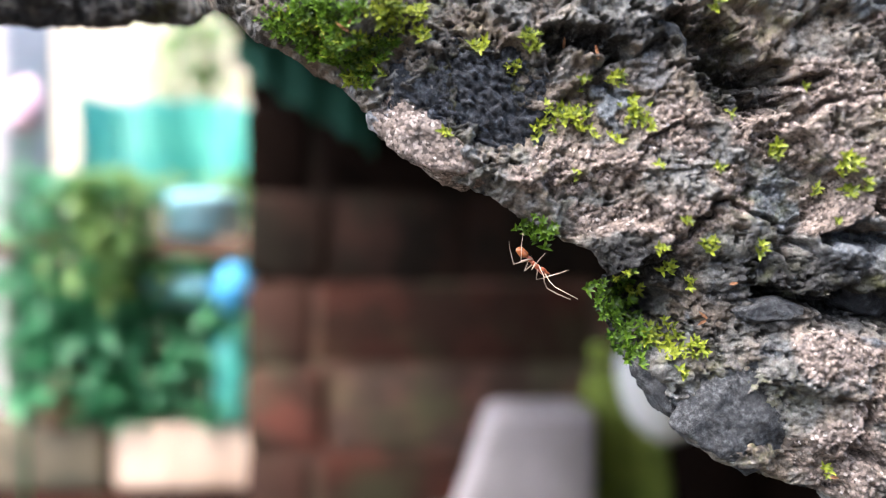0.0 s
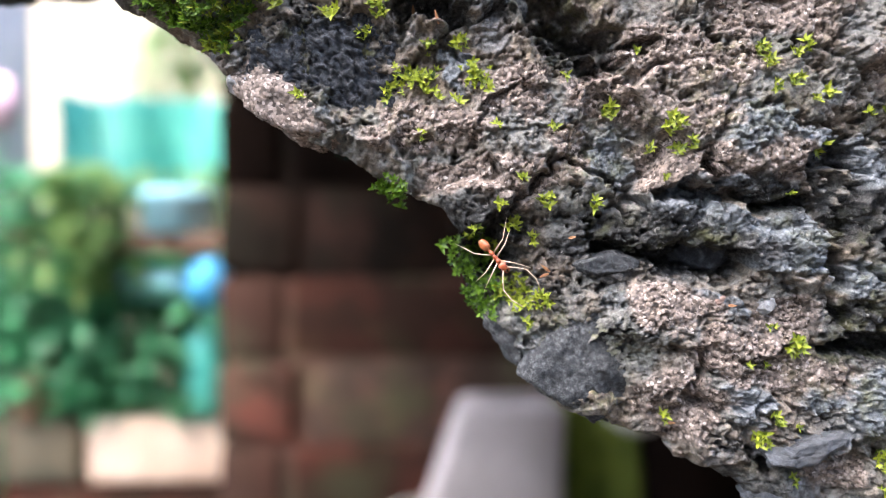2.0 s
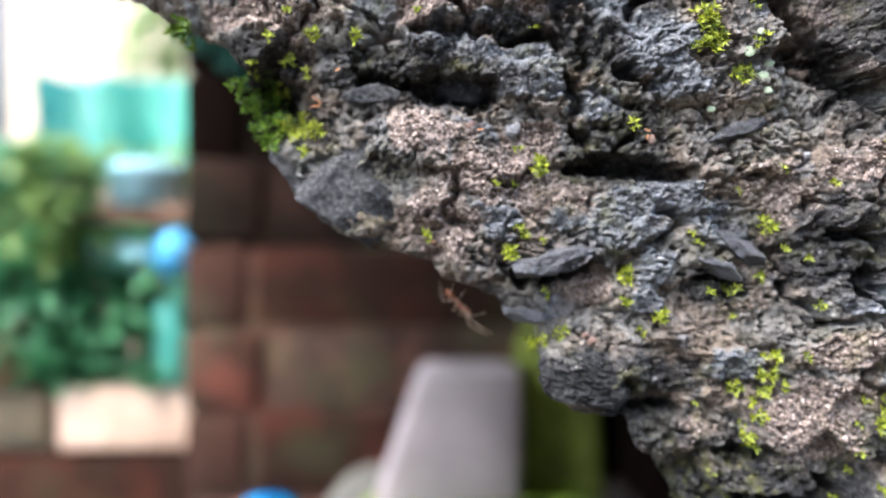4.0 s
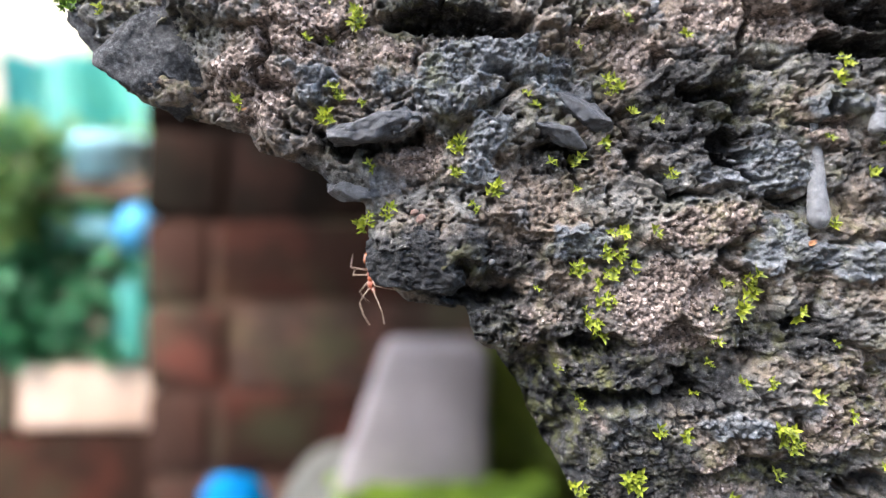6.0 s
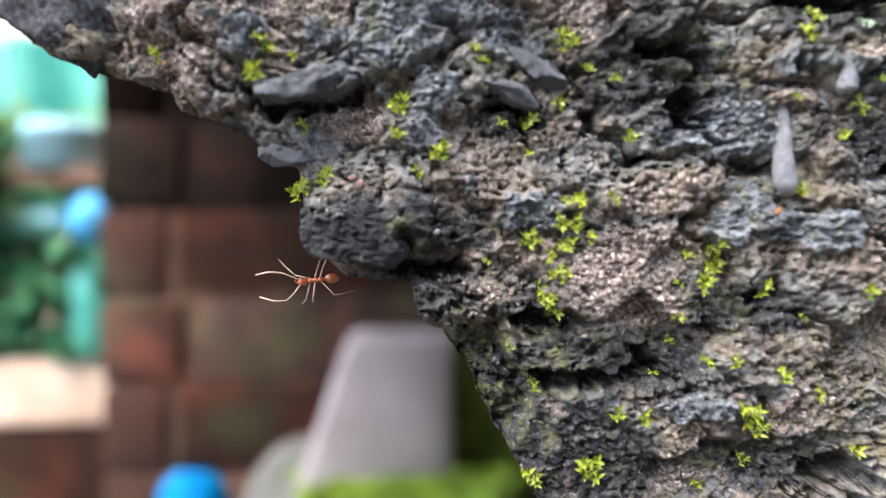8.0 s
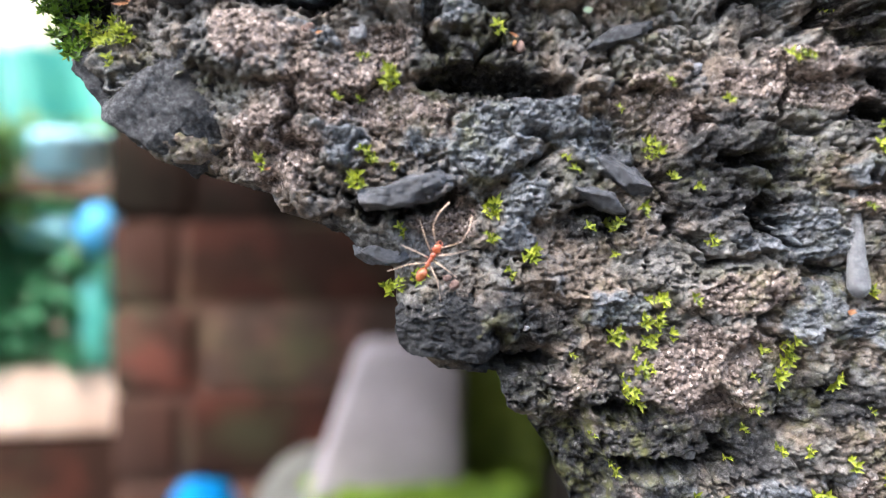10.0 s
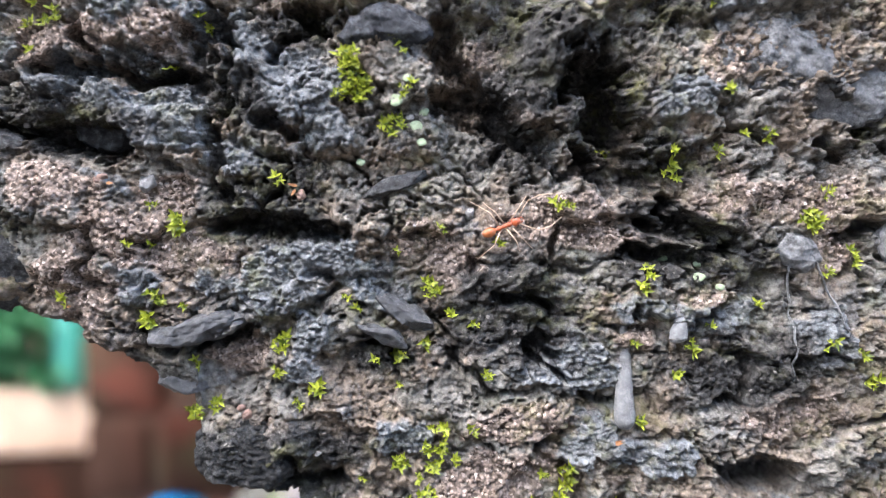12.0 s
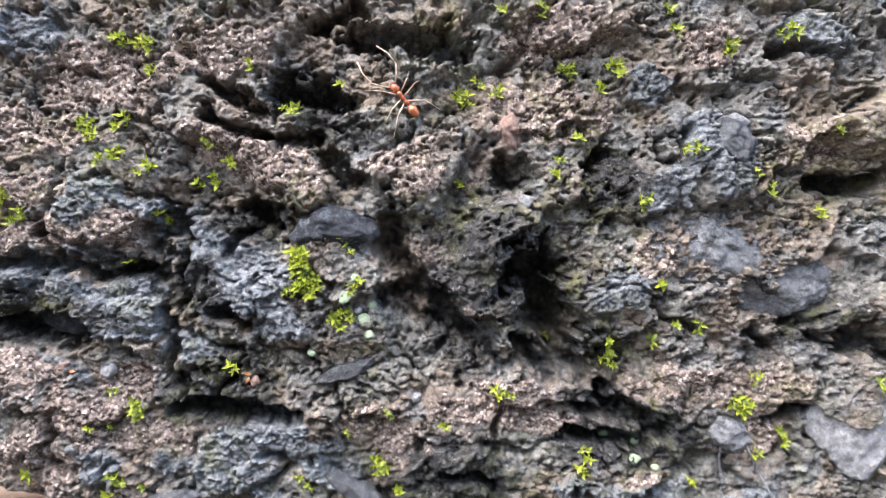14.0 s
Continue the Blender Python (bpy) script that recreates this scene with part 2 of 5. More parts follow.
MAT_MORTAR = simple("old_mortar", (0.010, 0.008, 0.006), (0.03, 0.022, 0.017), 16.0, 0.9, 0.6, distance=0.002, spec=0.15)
MAT_SUN_TONED_BRICK = simple("sun_toned_brick", (0.48, 0.33, 0.25), (0.76, 0.6, 0.48), 30.0, 0.85, 0.5, distance=0.002)
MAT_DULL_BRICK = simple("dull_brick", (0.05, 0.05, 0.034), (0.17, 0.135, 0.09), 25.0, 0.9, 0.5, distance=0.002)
MAT_PLASTER = simple("cream_plaster", (0.34, 0.27, 0.19), (0.6, 0.52, 0.39), 5.0, 0.85, 0.3, distance=0.002)
MAT_CONCRETE = simple("smooth_concrete", (0.24, 0.21, 0.212), (0.4, 0.35, 0.358), 18.0, 0.85, 0.4, distance=0.001)
MAT_TEAL = simple("teal_plastic_sheet", (0.002, 0.19, 0.19), (0.08, 0.34, 0.26), 10.0, 0.4, 0.2, distance=0.003)
MAT_BLUE = simple("blue_plastic", (0.0, 0.11, 0.34), (0.0, 0.18, 0.44), 20.0, 0.6, 0.0, spec=0.05)
MAT_LIGHT_BLUE = simple("light_blue_plastic", (0.025, 0.22, 0.48), (0.06, 0.33, 0.58), 20.0, 0.65, 0.0)
MAT_LILAC = simple("lilac_plastic", (0.3, 0.68, 0.85), (0.5, 0.8, 0.92), 20.0, 0.6, 0.0)
MAT_SHADED_SHEET = simple("shaded_sheet_end", (0.008, 0.055, 0.036), (0.02, 0.11, 0.075), 30.0, 0.9, 0.3, distance=0.001)
MAT_PINK_CLOTH = simple("pink_cloth", (0.5, 0.3, 0.37), (0.65, 0.43, 0.5), 40.0, 0.9, 0.2)
MAT_WOOD = simple("weathered_wood", (0.09, 0.05, 0.035), (0.2, 0.12, 0.08), 30.0, 0.85, 0.4)
MAT_CLAY = simple("clay_pot", (0.2, 0.11, 0.07), (0.36, 0.2, 0.13), 30.0, 0.8, 0.3, distance=0.001)
MAT_PLANT = leaf_material("shrub_leaf", (0.025, 0.125, 0.06), (0.1, 0.38, 0.18), 0.4)
MAT_PLANT_LIGHT = leaf_material("light_shrub_leaf", (0.05, 0.13, 0.035), (0.2, 0.32, 0.09), 0.4)
MAT_SOIL = simple("damp_soil", (0.018, 0.014, 0.010), (0.075, 0.06, 0.042), 12.0, 0.95, 0.8, distance=0.01)
MAT_GROUND_MOSS = simple("ground_moss", (0.05, 0.1, 0.006), (0.22, 0.33, 0.02), 60.0, 0.95, 1.0, distance=0.004)
MAT_PALE_BOULDER = simple("pale_boulder_stone", (0.36, 0.34, 0.32), (0.52, 0.5, 0.48), 20.0, 0.8, 0.4, distance=0.002)
MAT_BOULDER = simple("grey_boulder_stone", (0.07, 0.07, 0.062), (0.15, 0.15, 0.135), 25.0, 0.9, 0.4, distance=0.002)
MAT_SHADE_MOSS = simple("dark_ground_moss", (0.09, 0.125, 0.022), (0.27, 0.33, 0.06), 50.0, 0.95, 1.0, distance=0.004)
MAT_POST = simple("pale_lilac_render", (0.33, 0.3, 0.3), (0.48, 0.44, 0.44), 9.0, 0.9, 0.4, distance=0.003)
MAT_GREY_WALL = simple("grey_render", (0.2, 0.18, 0.165), (0.36, 0.33, 0.31), 9.0, 0.9, 0.4, distance=0.003)


# ---- mesh helpers ----
def mesh_of(name, bm, mat, smooth=True):
    me = bpy.data.meshes.new(name)
    bm.normal_update()
    bm.to_mesh(me)
    bm.free()
    me.materials.append(mat)
    if smooth:
        me.shade_smooth()
    return me


def part(name, bm, mat, parent, label="", smooth=True):
    ob = new(name, mesh_of(name, bm, mat, smooth))
    ob.parent = parent
    return tagged(ob, label)


def thing(name, bm, mat, label, category, group="", kind="", smooth=True):
    return tagged(new(name, mesh_of(name, bm, mat, smooth)), label, category, group, kind)


def box(bm, x0, x1, y0, y1, z0, z1, bevel=0.0):
    b = bmesh.new()
    bmesh.ops.create_cube(b, size=1.0)
    for v in b.verts:
        v.co = Vector((x0 + (v.co.x + 0.5) * (x1 - x0), y0 + (v.co.y + 0.5) * (y1 - y0), z0 + (v.co.z + 0.5) * (z1 - z0)))
    if bevel:
        bmesh.ops.bevel(b, geom=list(b.edges), offset=bevel, segments=2, affect="EDGES", profile=0.6)
    me = bpy.data.meshes.new("tmp")
    b.to_mesh(me)
    b.free()
    bm.from_mesh(me)
    bpy.data.meshes.remove(me)


def roughen(bm, size, amount, seed=0):
    for v in bm.verts:
        v.co += noise.noise_vector(v.co / size + Vector((seed * 3.7, 0, 0))) * amount


def tube(bm, points, radii, sides=8):
    """A tapered round rod along points."""
    rings = []
    for k, p in enumerate(points):
        a, b = points[max(k - 1, 0)], points[min(k + 1, len(points) - 1)]
        way = (Vector(b) - Vector(a)).normalized()
        q = way.to_track_quat("Z", "Y")
        rings.append([bm.verts.new(Vector(p) + q @ Vector((math.cos(2 * math.pi * s / sides), math.sin(2 * math.pi * s / sides), 0)) * radii[k]) for s in range(sides)])
    for r0, r1 in zip(rings, rings[1:]):
        for s in range(sides):
            bm.faces.new((r0[s], r0[(s + 1) % sides], r1[(s + 1) % sides], r1[s]))
    bm.faces.new(rings[0][::-1])
    bm.faces.new(rings[-1])


def ball(bm, centre, size, turn=None, detail=3):
    made = bmesh.ops.create_icosphere(bm, subdivisions=detail, radius=1.0)["verts"]
    for v in made:
        c = Vector((v.co.x * size[0], v.co.y * size[1], v.co.z * size[2]))
        v.co = Vector(centre) + (turn @ c if turn else c)
    return made


# ---- the rock's face ----
OUTLINE = [
    (-420.0, 70.0), (-70.0, 67.5), (-40.0, 67.5), (-30.0, 69.5), (-25.0, 68.8), (-22.6, 65.7), (-15.8, 61.9), (-9.8, 58.5), (-5.7, 54.4), (-5.1, 52.4), (0.4, 48.4), (5.3, 45.7), (10.6, 43.8),
    (14.2, 41.4), (18.6, 38.6), (24.4, 36.2), (26.9, 33.2), (26.9, 28.5), (28.9, 22.0), (33.0, 18.0), (36.4, 14.3), (38.5, 9.3), (43.8, 6.6), (50.5, 4.4),
    (56.6, 2.8), (58.1, 0.1), (66.5, -2.3), (68.7, -5.3), (73.2, -7.4), (73.5, -11.8), (74.8, -14.1), (76.1, -18.3), (79.2, -21.4), (83.8, -21.9),
    (87.6, -22.2), (88.7, -26.8), (92.1, -28.7), (96.0, -35.0), (98.3, -40.5), (100.6, -44.4), (104.5, -52.0), (112.0, -66.0), (125.0, -90.0), (170.0, -200.0), (190.0, -310.0),
]
# cracks and hollows: from u, v to u, v, half width, depth
HOLLOWS_LEFT = [
    (30.5, 31.5, 36.0, 26.0, 2.9, 4.5),
    (19.9, 64.0, 26.5, 61.7, 1.8, 5), (35.0, 65.9, 46.8, 57.2, 2.6, 7), (47.0, 30.6, 66.0, 27.6, 1.5, 6), (78.6, 17.4, 93.4, 16.0, 1.4, 7),
    (58.5, 37.8, 76.0, 36.2, 1.3, 5), (85.4, 18.3, 93.9, 17.1, 1.2, 4), (55.6, 31.2, 63.6, 27.8, 1.6, 5), (70.3, 0.2, 80.2, 1.4, 1.2, 5),
    (85.3, -20.0, 94.4, -20.8, 1.4, 4), (105.1, -34.9, 118.6, -34.1, 1.5, 5), (76.1, 41.1, 77.3, 35.4, 1.2, 4), (98.5, 0.2, 104.0, -1.8, 0.9, 3),
]
HOLLOWS_RIGHT = [
    (111.4, 33.6, 120.5, 27.5, 2.8, 8), (133.6, 12.4, 145.2, 11.9, 1.6, 5), (108.6, 41.5, 109.7, 36.9, 1.8, 6), (128.1, 37.0, 133.5, 27.0, 3.4, 9), (127.1, 25.3, 135.0, 22.4, 2.3, 8),
    (105.8, 68.6, 119.0, 67.4, 2.2, 7), (84.0, 62.6, 90.9, 59.5, 1.3, 5), (93.2, 55.6, 98.7, 54.8, 1.2, 4), (101.0, 52.5, 104.9, 49.4, 1.3, 4),
    (123.7, 50.0, 127.7, 50.0, 1.5, 4), (167.7, 49.0, 177.1, 48.6, 1.6, 6), (173.6, 26.7, 181.0, 24.2, 2.2, 7), (159.7, 33.2, 165.4, 30.0, 1.6, 5),
]
CRACKS_LEFT = [
    (38.4, 62.0, 44.1, 55.5, 1.6, 5), (44.8, 55.5, 53.3, 59.0, 0.9, 3), (55.0, 38.5, 64.5, 37.0, 1.0, 3.5), (60.2, 42.1, 64.4, 37.1, 1.1, 4), (71.9, 37.0, 79.4, 33.6, 1.2, 4),
    (75.1, 43.2, 77.8, 41.6, 1.2, 4.5), (77.0, 27.8, 78.9, 20.3, 0.9, 3), (77.3, 45.5, 79.4, 40.4, 1.5, 5), (78.0, 32.2, 78.5, 24.6, 1.0, 3.5), (79.2, 37.6, 79.9, 31.9, 1.1, 4),
    (83.9, 58.4, 92.4, 54.9, 1.1, 4.5), (84.9, 40.0, 94.3, 45.5, 0.9, 3), (85.6, 31.4, 87.8, 29.1, 1.4, 5),
]
CRACKS_MIDDLE = [
    (90.5, 45.1, 94.2, 43.6, 1.4, 5), (94.1, 62.6, 102.6, 59.5, 1.7, 5), (98.1, 70.1, 105.1, 72.3, 1.2, 4), (101.0, 50.9, 103.3, 49.4, 1.2, 4), (101.6, -26.8, 109.5, -27.6, 1.4, 4.5),
    (108.8, 43.8, 111.1, 37.4, 1.5, 5), (110.5, -1.8, 116.4, -6.2, 0.8, 3), (111.1, -35.7, 117.8, -32.6, 1.6, 5), (111.5, 37.2, 116.1, 32.7, 1.1, 4), (116.5, 7.2, 124.0, 5.2, 1.1, 4),
    (120.2, 1.0, 124.6, -1.2, 1.2, 4), (121.1, -2.3, 126.6, -4.0, 1.0, 4), (124.5, 50.0, 126.9, 48.5, 1.4, 5), (128.3, -6.4, 133.0, -7.2, 0.8, 3),
]
CRACKS_RIGHT = [
    (131.5, -23.4, 135.8, -23.8, 1.0, 3), (136.1, 3.6, 135.5, 5.4, 0.8, 4), (136.2, 17.4, 148.7, 13.4, 1.2, 4.5), (136.7, 50.0, 139.0, 53.9, 0.9, 4), (138.5, 19.4, 149.2, 13.6, 1.4, 5),
    (141.3, -48.7, 145.7, -47.9, 2.4, 6), (150.2, -18.9, 158.2, -20.5, 2.0, 6), (158.2, 30.8, 165.2, 34.8, 1.2, 5), (159.4, 27.9, 162.5, 25.6, 0.9, 3.5), (160.6, 66.4, 169.1, 65.6, 0.8, 3.5),
    (163.8, 14.8, 169.4, 16.0, 1.2, 4), (168.9, 48.7, 175.6, 47.8, 1.5, 6), (173.7, 25.9, 178.5, 25.0, 1.3, 5),
]
CRACKS = CRACKS_LEFT + CRACKS_MIDDLE + CRACKS_RIGHT
# lumps and blocks that stand out: u, v, half length, half height, how far
SWELLS = [
    (124.0, 36.5, 8, 12, 3.2), (100.0, 33.0, 13, 11, 1.8), (70.0, 28.0, 8, 6, 1.2), (84.0, 33.5, 9, 7, 1.4), (146.0, 36.0, 12, 9, 1.0), (57.0, 16.0, 14, 10, 1.2), (118.0, -16.0, 22, 12, 1.0), (22.0, 48.0, 18, 8, 0.8), (82.0, -13.5, 9, 8, 3.0), (29.0, 26.0, 8, 8, -4.0), (47.5, 9.0, 6, 5, -1.2), (97.0, -37.0, 7, 13, -4.5), (90.0, -19.5, 7, 4, -3.5), (38.0, 40.0, 12, 6, 1.6),
]
# bluish flakes of stone in the mortar: u, v, half length, half height, lean
FLAKES_LEFT = [
    (26.5, 54.9, 3.5, 3.0, 0), (48.2, 43.0, 3.3, 4.1, 0), (48.5, 43.5, 3.3, 3.5, 0), (59.1, 34.5, 7.0, 4.7, 0), (60.2, 68.8, 5.5, 4.3, 0),
    (60.8, 22.9, 4.8, 2.0, 0), (61.4, 23.2, 4.8, 2.3, 0), (61.5, 35.9, 5.9, 3.0, -20), (65.8, 40.8, 6.2, 3.1, 0), (66.5, 9.2, 4.7, 3.1, 0),
    (66.8, 45.6, 6.6, 3.5, 0), (68.4, 46.0, 8.2, 4.1, -15), (68.7, 31.2, 7.4, 4.3, -20), (73.6, 32.0, 4.8, 4.3, 30), (75.2, 31.1, 3.5, 4.7, 30),
    (76.7, 10.1, 3.9, 3.1, 0), (77.4, 44.2, 5.5, 3.1, 0), (80.0, 25.7, 3.8, 2.8, 0),
]
FLAKES_MIDDLE = [
    (80.0, 25.8, 5.1, 3.3, 0), (82.8, 38.9, 4.3, 6.6, 0), (84.1, 38.4, 4.7, 4.7, 0), (84.7, 9.2, 7.0, 5.5, 0), (85.0, 11.3, 4.8, 3.3, 0),
    (87.5, 35.1, 4.8, 6.2, 0), (89.9, 0.0, 3.1, 4.7, 0), (91.0, 35.1, 4.7, 4.3, 0), (91.6, 28.7, 3.5, 2.3, 0), (92.1, 13.0, 5.5, 3.9, 0),
    (92.5, 29.7, 4.3, 3.1, 0), (99.5, 8.6, 7.0, 3.1, -20), (103.3, -13.5, 5.5, 2.7, 0), (109.7, -39.6, 5.5, 3.5, 0), (119.7, 7.4, 6.2, 3.9, -10),
    (120.7, -4.1, 3.5, 1.7, 0), (123.4, 38.6, 2.2, 3.5, 0), (125.4, -38.7, 4.7, 2.2, 0),
]
FLAKES_RIGHT = [
    (125.6, 18.6, 6.2, 2.3, 0), (127.8, -2.7, 5.5, 4.7, 0), (128.6, -13.0, 4.7, 5.1, -35), (135.9, 4.1, 4.7, 3.5, 0), (136.9, -15.6, 8.6, 2.5, 0),
    (141.7, 34.0, 4.7, 3.9, 0), (144.6, 62.3, 3.3, 4.8, 0), (146.0, 4.0, 7.0, 3.1, 0), (147.3, 48.4, 4.7, 3.9, 0), (154.6, 52.6, 3.9, 5.5, 20),
    (161.0, 0.8, 5.5, 4.7, 0), (167.4, 68.2, 7.0, 3.1, -10),
]
FLAKES = FLAKES_LEFT + FLAKES_MIDDLE + FLAKES_RIGHT
# patches of bare brownish sand
SAND_LEFT = [
    (22.9, 47.5, 9.4, 3.9, 0), (31.3, 40.4, 11.7, 3.1, 0), (33.9, 52.6, 6.6, 4.3, 0), (34.0, 39.2, 5.5, 3.9, 0), (41.7, 44.9, 3.9, 4.7, 0),
    (48.6, 51.1, 9.4, 4.3, 0), (54.2, 40.7, 3.9, 3.1, 0), (54.4, 23.3, 7.0, 3.5, 0), (55.4, 10.1, 4.7, 3.9, 0), (55.5, 57.5, 8.6, 4.7, 0),
    (56.2, 22.5, 7.8, 3.3, 0), (58.1, 48.1, 7.0, 3.1, 0), (58.3, 7.9, 5.9, 5.9, 0), (58.7, 42.8, 10.9, 2.7, -10), (64.2, 55.8, 7.0, 3.9, 0),
    (64.7, 16.1, 8.6, 4.7, 0), (68.5, 63.5, 11.7, 4.7, 0), (70.8, 42.7, 5.5, 3.9, 0),
]
SAND_MIDDLE = [
    (71.4, 21.1, 4.7, 3.1, 0), (75.1, 13.1, 7.8, 3.8, 0), (80.2, -1.3, 4.7, 3.0, 0), (84.9, 67.2, 8.6, 4.7, 0), (90.0, 52.6, 11.7, 4.3, -20),
    (98.2, -24.1, 3.9, 3.1, 0), (104.4, -42.0, 3.5, 4.3, 0), (105.4, 15.2, 6.2, 3.1, 0), (111.2, 50.9, 6.2, 3.9, 0), (111.4, -48.3, 4.7, 3.1, 0),
    (111.7, -26.4, 7.0, 3.9, 0), (112.4, 11.2, 7.0, 3.1, 0), (115.3, -19.6, 10.9, 4.7, 10), (117.5, 40.8, 6.2, 3.9, 0), (119.1, -11.4, 9.0, 3.3, 0),
    (120.6, -25.7, 3.9, 3.5, 0), (121.9, -45.8, 7.4, 4.7, 0), (122.1, 33.4, 3.9, 3.1, 0),
]
SAND_RIGHT = [
    (125.6, 17.0, 11.7, 4.7, 0), (129.3, 15.1, 8.6, 2.7, 0), (129.9, 58.5, 10.9, 4.7, 0), (132.8, 69.2, 9.4, 3.9, 0), (135.5, 1.5, 4.3, 2.0, 0),
    (138.6, -38.6, 5.5, 2.7, 0), (144.3, 6.4, 4.7, 2.3, 0), (144.6, 38.4, 4.7, 3.9, 0), (150.7, 20.4, 8.6, 3.5, 0), (152.1, 67.5, 6.2, 3.1, 0),
    (157.7, -10.6, 10.2, 3.5, 0), (159.5, 20.2, 8.6, 3.5, 0), (162.5, 13.4, 4.7, 4.7, 0), (168.2, 54.5, 6.2, 3.9, 0),
]
SAND = SAND_LEFT + SAND_MIDDLE + SAND_RIGHT
# black crust, and shade painted black in hollows, at the rim and on the far ledge
CRUST_SHADE_LEFT = [
    # the first patch paints the far-left ledge's shaded underside
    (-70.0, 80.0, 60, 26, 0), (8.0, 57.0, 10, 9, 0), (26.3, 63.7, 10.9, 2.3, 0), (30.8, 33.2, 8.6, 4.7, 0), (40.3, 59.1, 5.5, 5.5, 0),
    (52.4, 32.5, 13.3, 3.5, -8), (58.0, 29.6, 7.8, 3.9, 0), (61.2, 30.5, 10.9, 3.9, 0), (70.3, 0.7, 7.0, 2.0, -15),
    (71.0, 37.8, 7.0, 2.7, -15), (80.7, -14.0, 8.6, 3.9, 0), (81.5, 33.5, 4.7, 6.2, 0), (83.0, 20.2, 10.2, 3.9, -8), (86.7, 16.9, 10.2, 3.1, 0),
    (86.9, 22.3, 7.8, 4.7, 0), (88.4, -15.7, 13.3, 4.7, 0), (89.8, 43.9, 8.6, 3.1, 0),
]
CRUST_SHADE_MIDDLE = [
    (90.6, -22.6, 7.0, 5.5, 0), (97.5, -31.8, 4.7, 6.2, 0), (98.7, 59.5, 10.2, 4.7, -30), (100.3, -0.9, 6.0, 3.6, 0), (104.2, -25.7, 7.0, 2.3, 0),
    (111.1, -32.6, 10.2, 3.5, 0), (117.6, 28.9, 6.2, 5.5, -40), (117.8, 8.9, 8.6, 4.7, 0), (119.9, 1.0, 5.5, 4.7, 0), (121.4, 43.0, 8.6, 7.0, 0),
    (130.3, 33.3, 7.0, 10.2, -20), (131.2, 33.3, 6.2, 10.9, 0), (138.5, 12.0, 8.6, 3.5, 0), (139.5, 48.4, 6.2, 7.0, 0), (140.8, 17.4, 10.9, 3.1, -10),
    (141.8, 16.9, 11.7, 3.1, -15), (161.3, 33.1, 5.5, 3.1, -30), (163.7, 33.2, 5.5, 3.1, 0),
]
CRUST_SHADE_RIGHT = [
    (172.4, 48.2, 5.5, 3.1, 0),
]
CRUST_SHADE_RIM = [(101.0, -38.0, 12, 14, 20), (112.0, -47.0, 12, 9, 0), (118.0, -33.0, 11, 6, 0), (96.0, -36.0, 8, 11, 25), (104.0, -47.0, 9, 10, 25), (88.0, -22.5, 9, 5, 0), (66.0, -3.5, 7, 3, -20), (108.0, -31.0, 10, 5, 0), (28.5, 30.0, 7, 9, 30)]
CRUST_SHADE_LOW = [
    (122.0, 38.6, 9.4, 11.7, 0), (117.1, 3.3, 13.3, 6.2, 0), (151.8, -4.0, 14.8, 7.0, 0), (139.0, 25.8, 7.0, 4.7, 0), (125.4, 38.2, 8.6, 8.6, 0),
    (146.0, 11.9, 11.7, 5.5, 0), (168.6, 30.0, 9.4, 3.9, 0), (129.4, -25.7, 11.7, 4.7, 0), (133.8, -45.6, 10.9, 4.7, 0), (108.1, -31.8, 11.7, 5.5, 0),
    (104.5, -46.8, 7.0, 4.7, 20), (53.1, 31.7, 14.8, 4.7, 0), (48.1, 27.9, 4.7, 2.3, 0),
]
CRUST_SHADE = CRUST_SHADE_RIM + CRUST_SHADE_LOW + CRUST_SHADE_LEFT + CRUST_SHADE_MIDDLE + CRUST_SHADE_RIGHT
X0, X1, Y0, Y1, CELL = -60.0, 186.0, -58.0, 78.0, 0.19


def patches(u, v, spots):
    out = np.zeros(u.shape)
    for cu, cv, a, b, lean in spots:
        c, s = math.cos(radians(lean)), math.sin(radians(lean))
        reach = 1.65 * max(a, b)
        near = np.nonzero((np.abs(u - cu) < reach) & (np.abs(v - cv) < reach))
        du, dv = u[near] - cu, v[near] - cv
        out[near] = np.maximum(out[near], 1 - np.hypot((c * du + s * dv) / a, (c * dv - s * du) / b) * 0.62)
    return np.clip(out, 0, 1)


def shingled(u, v, long, high, seed):
    """Overlapping layers whose ragged lower edges stand out, from 0 to 1."""
    p = 0.6 * v / high + 1.9 * layered(u / long, v / (long * 0.8), seed, 5, 0.55)
    k = p - np.floor(p)
    return np.minimum(k / 0.07, (1 - k) / 0.93)


def along(u, v, a, b):
    """The distance to the line from a to b, and the side of it."""
    dx, dy = b[0] - a[0], b[1] - a[1]
    k = np.clip(((u - a[0]) * dx + (v - a[1]) * dy) / (dx * dx + dy * dy), 0, 1)
    px, py = a[0] + k * dx, a[1] + k * dy
    return np.hypot(u - px, v - py), px, py


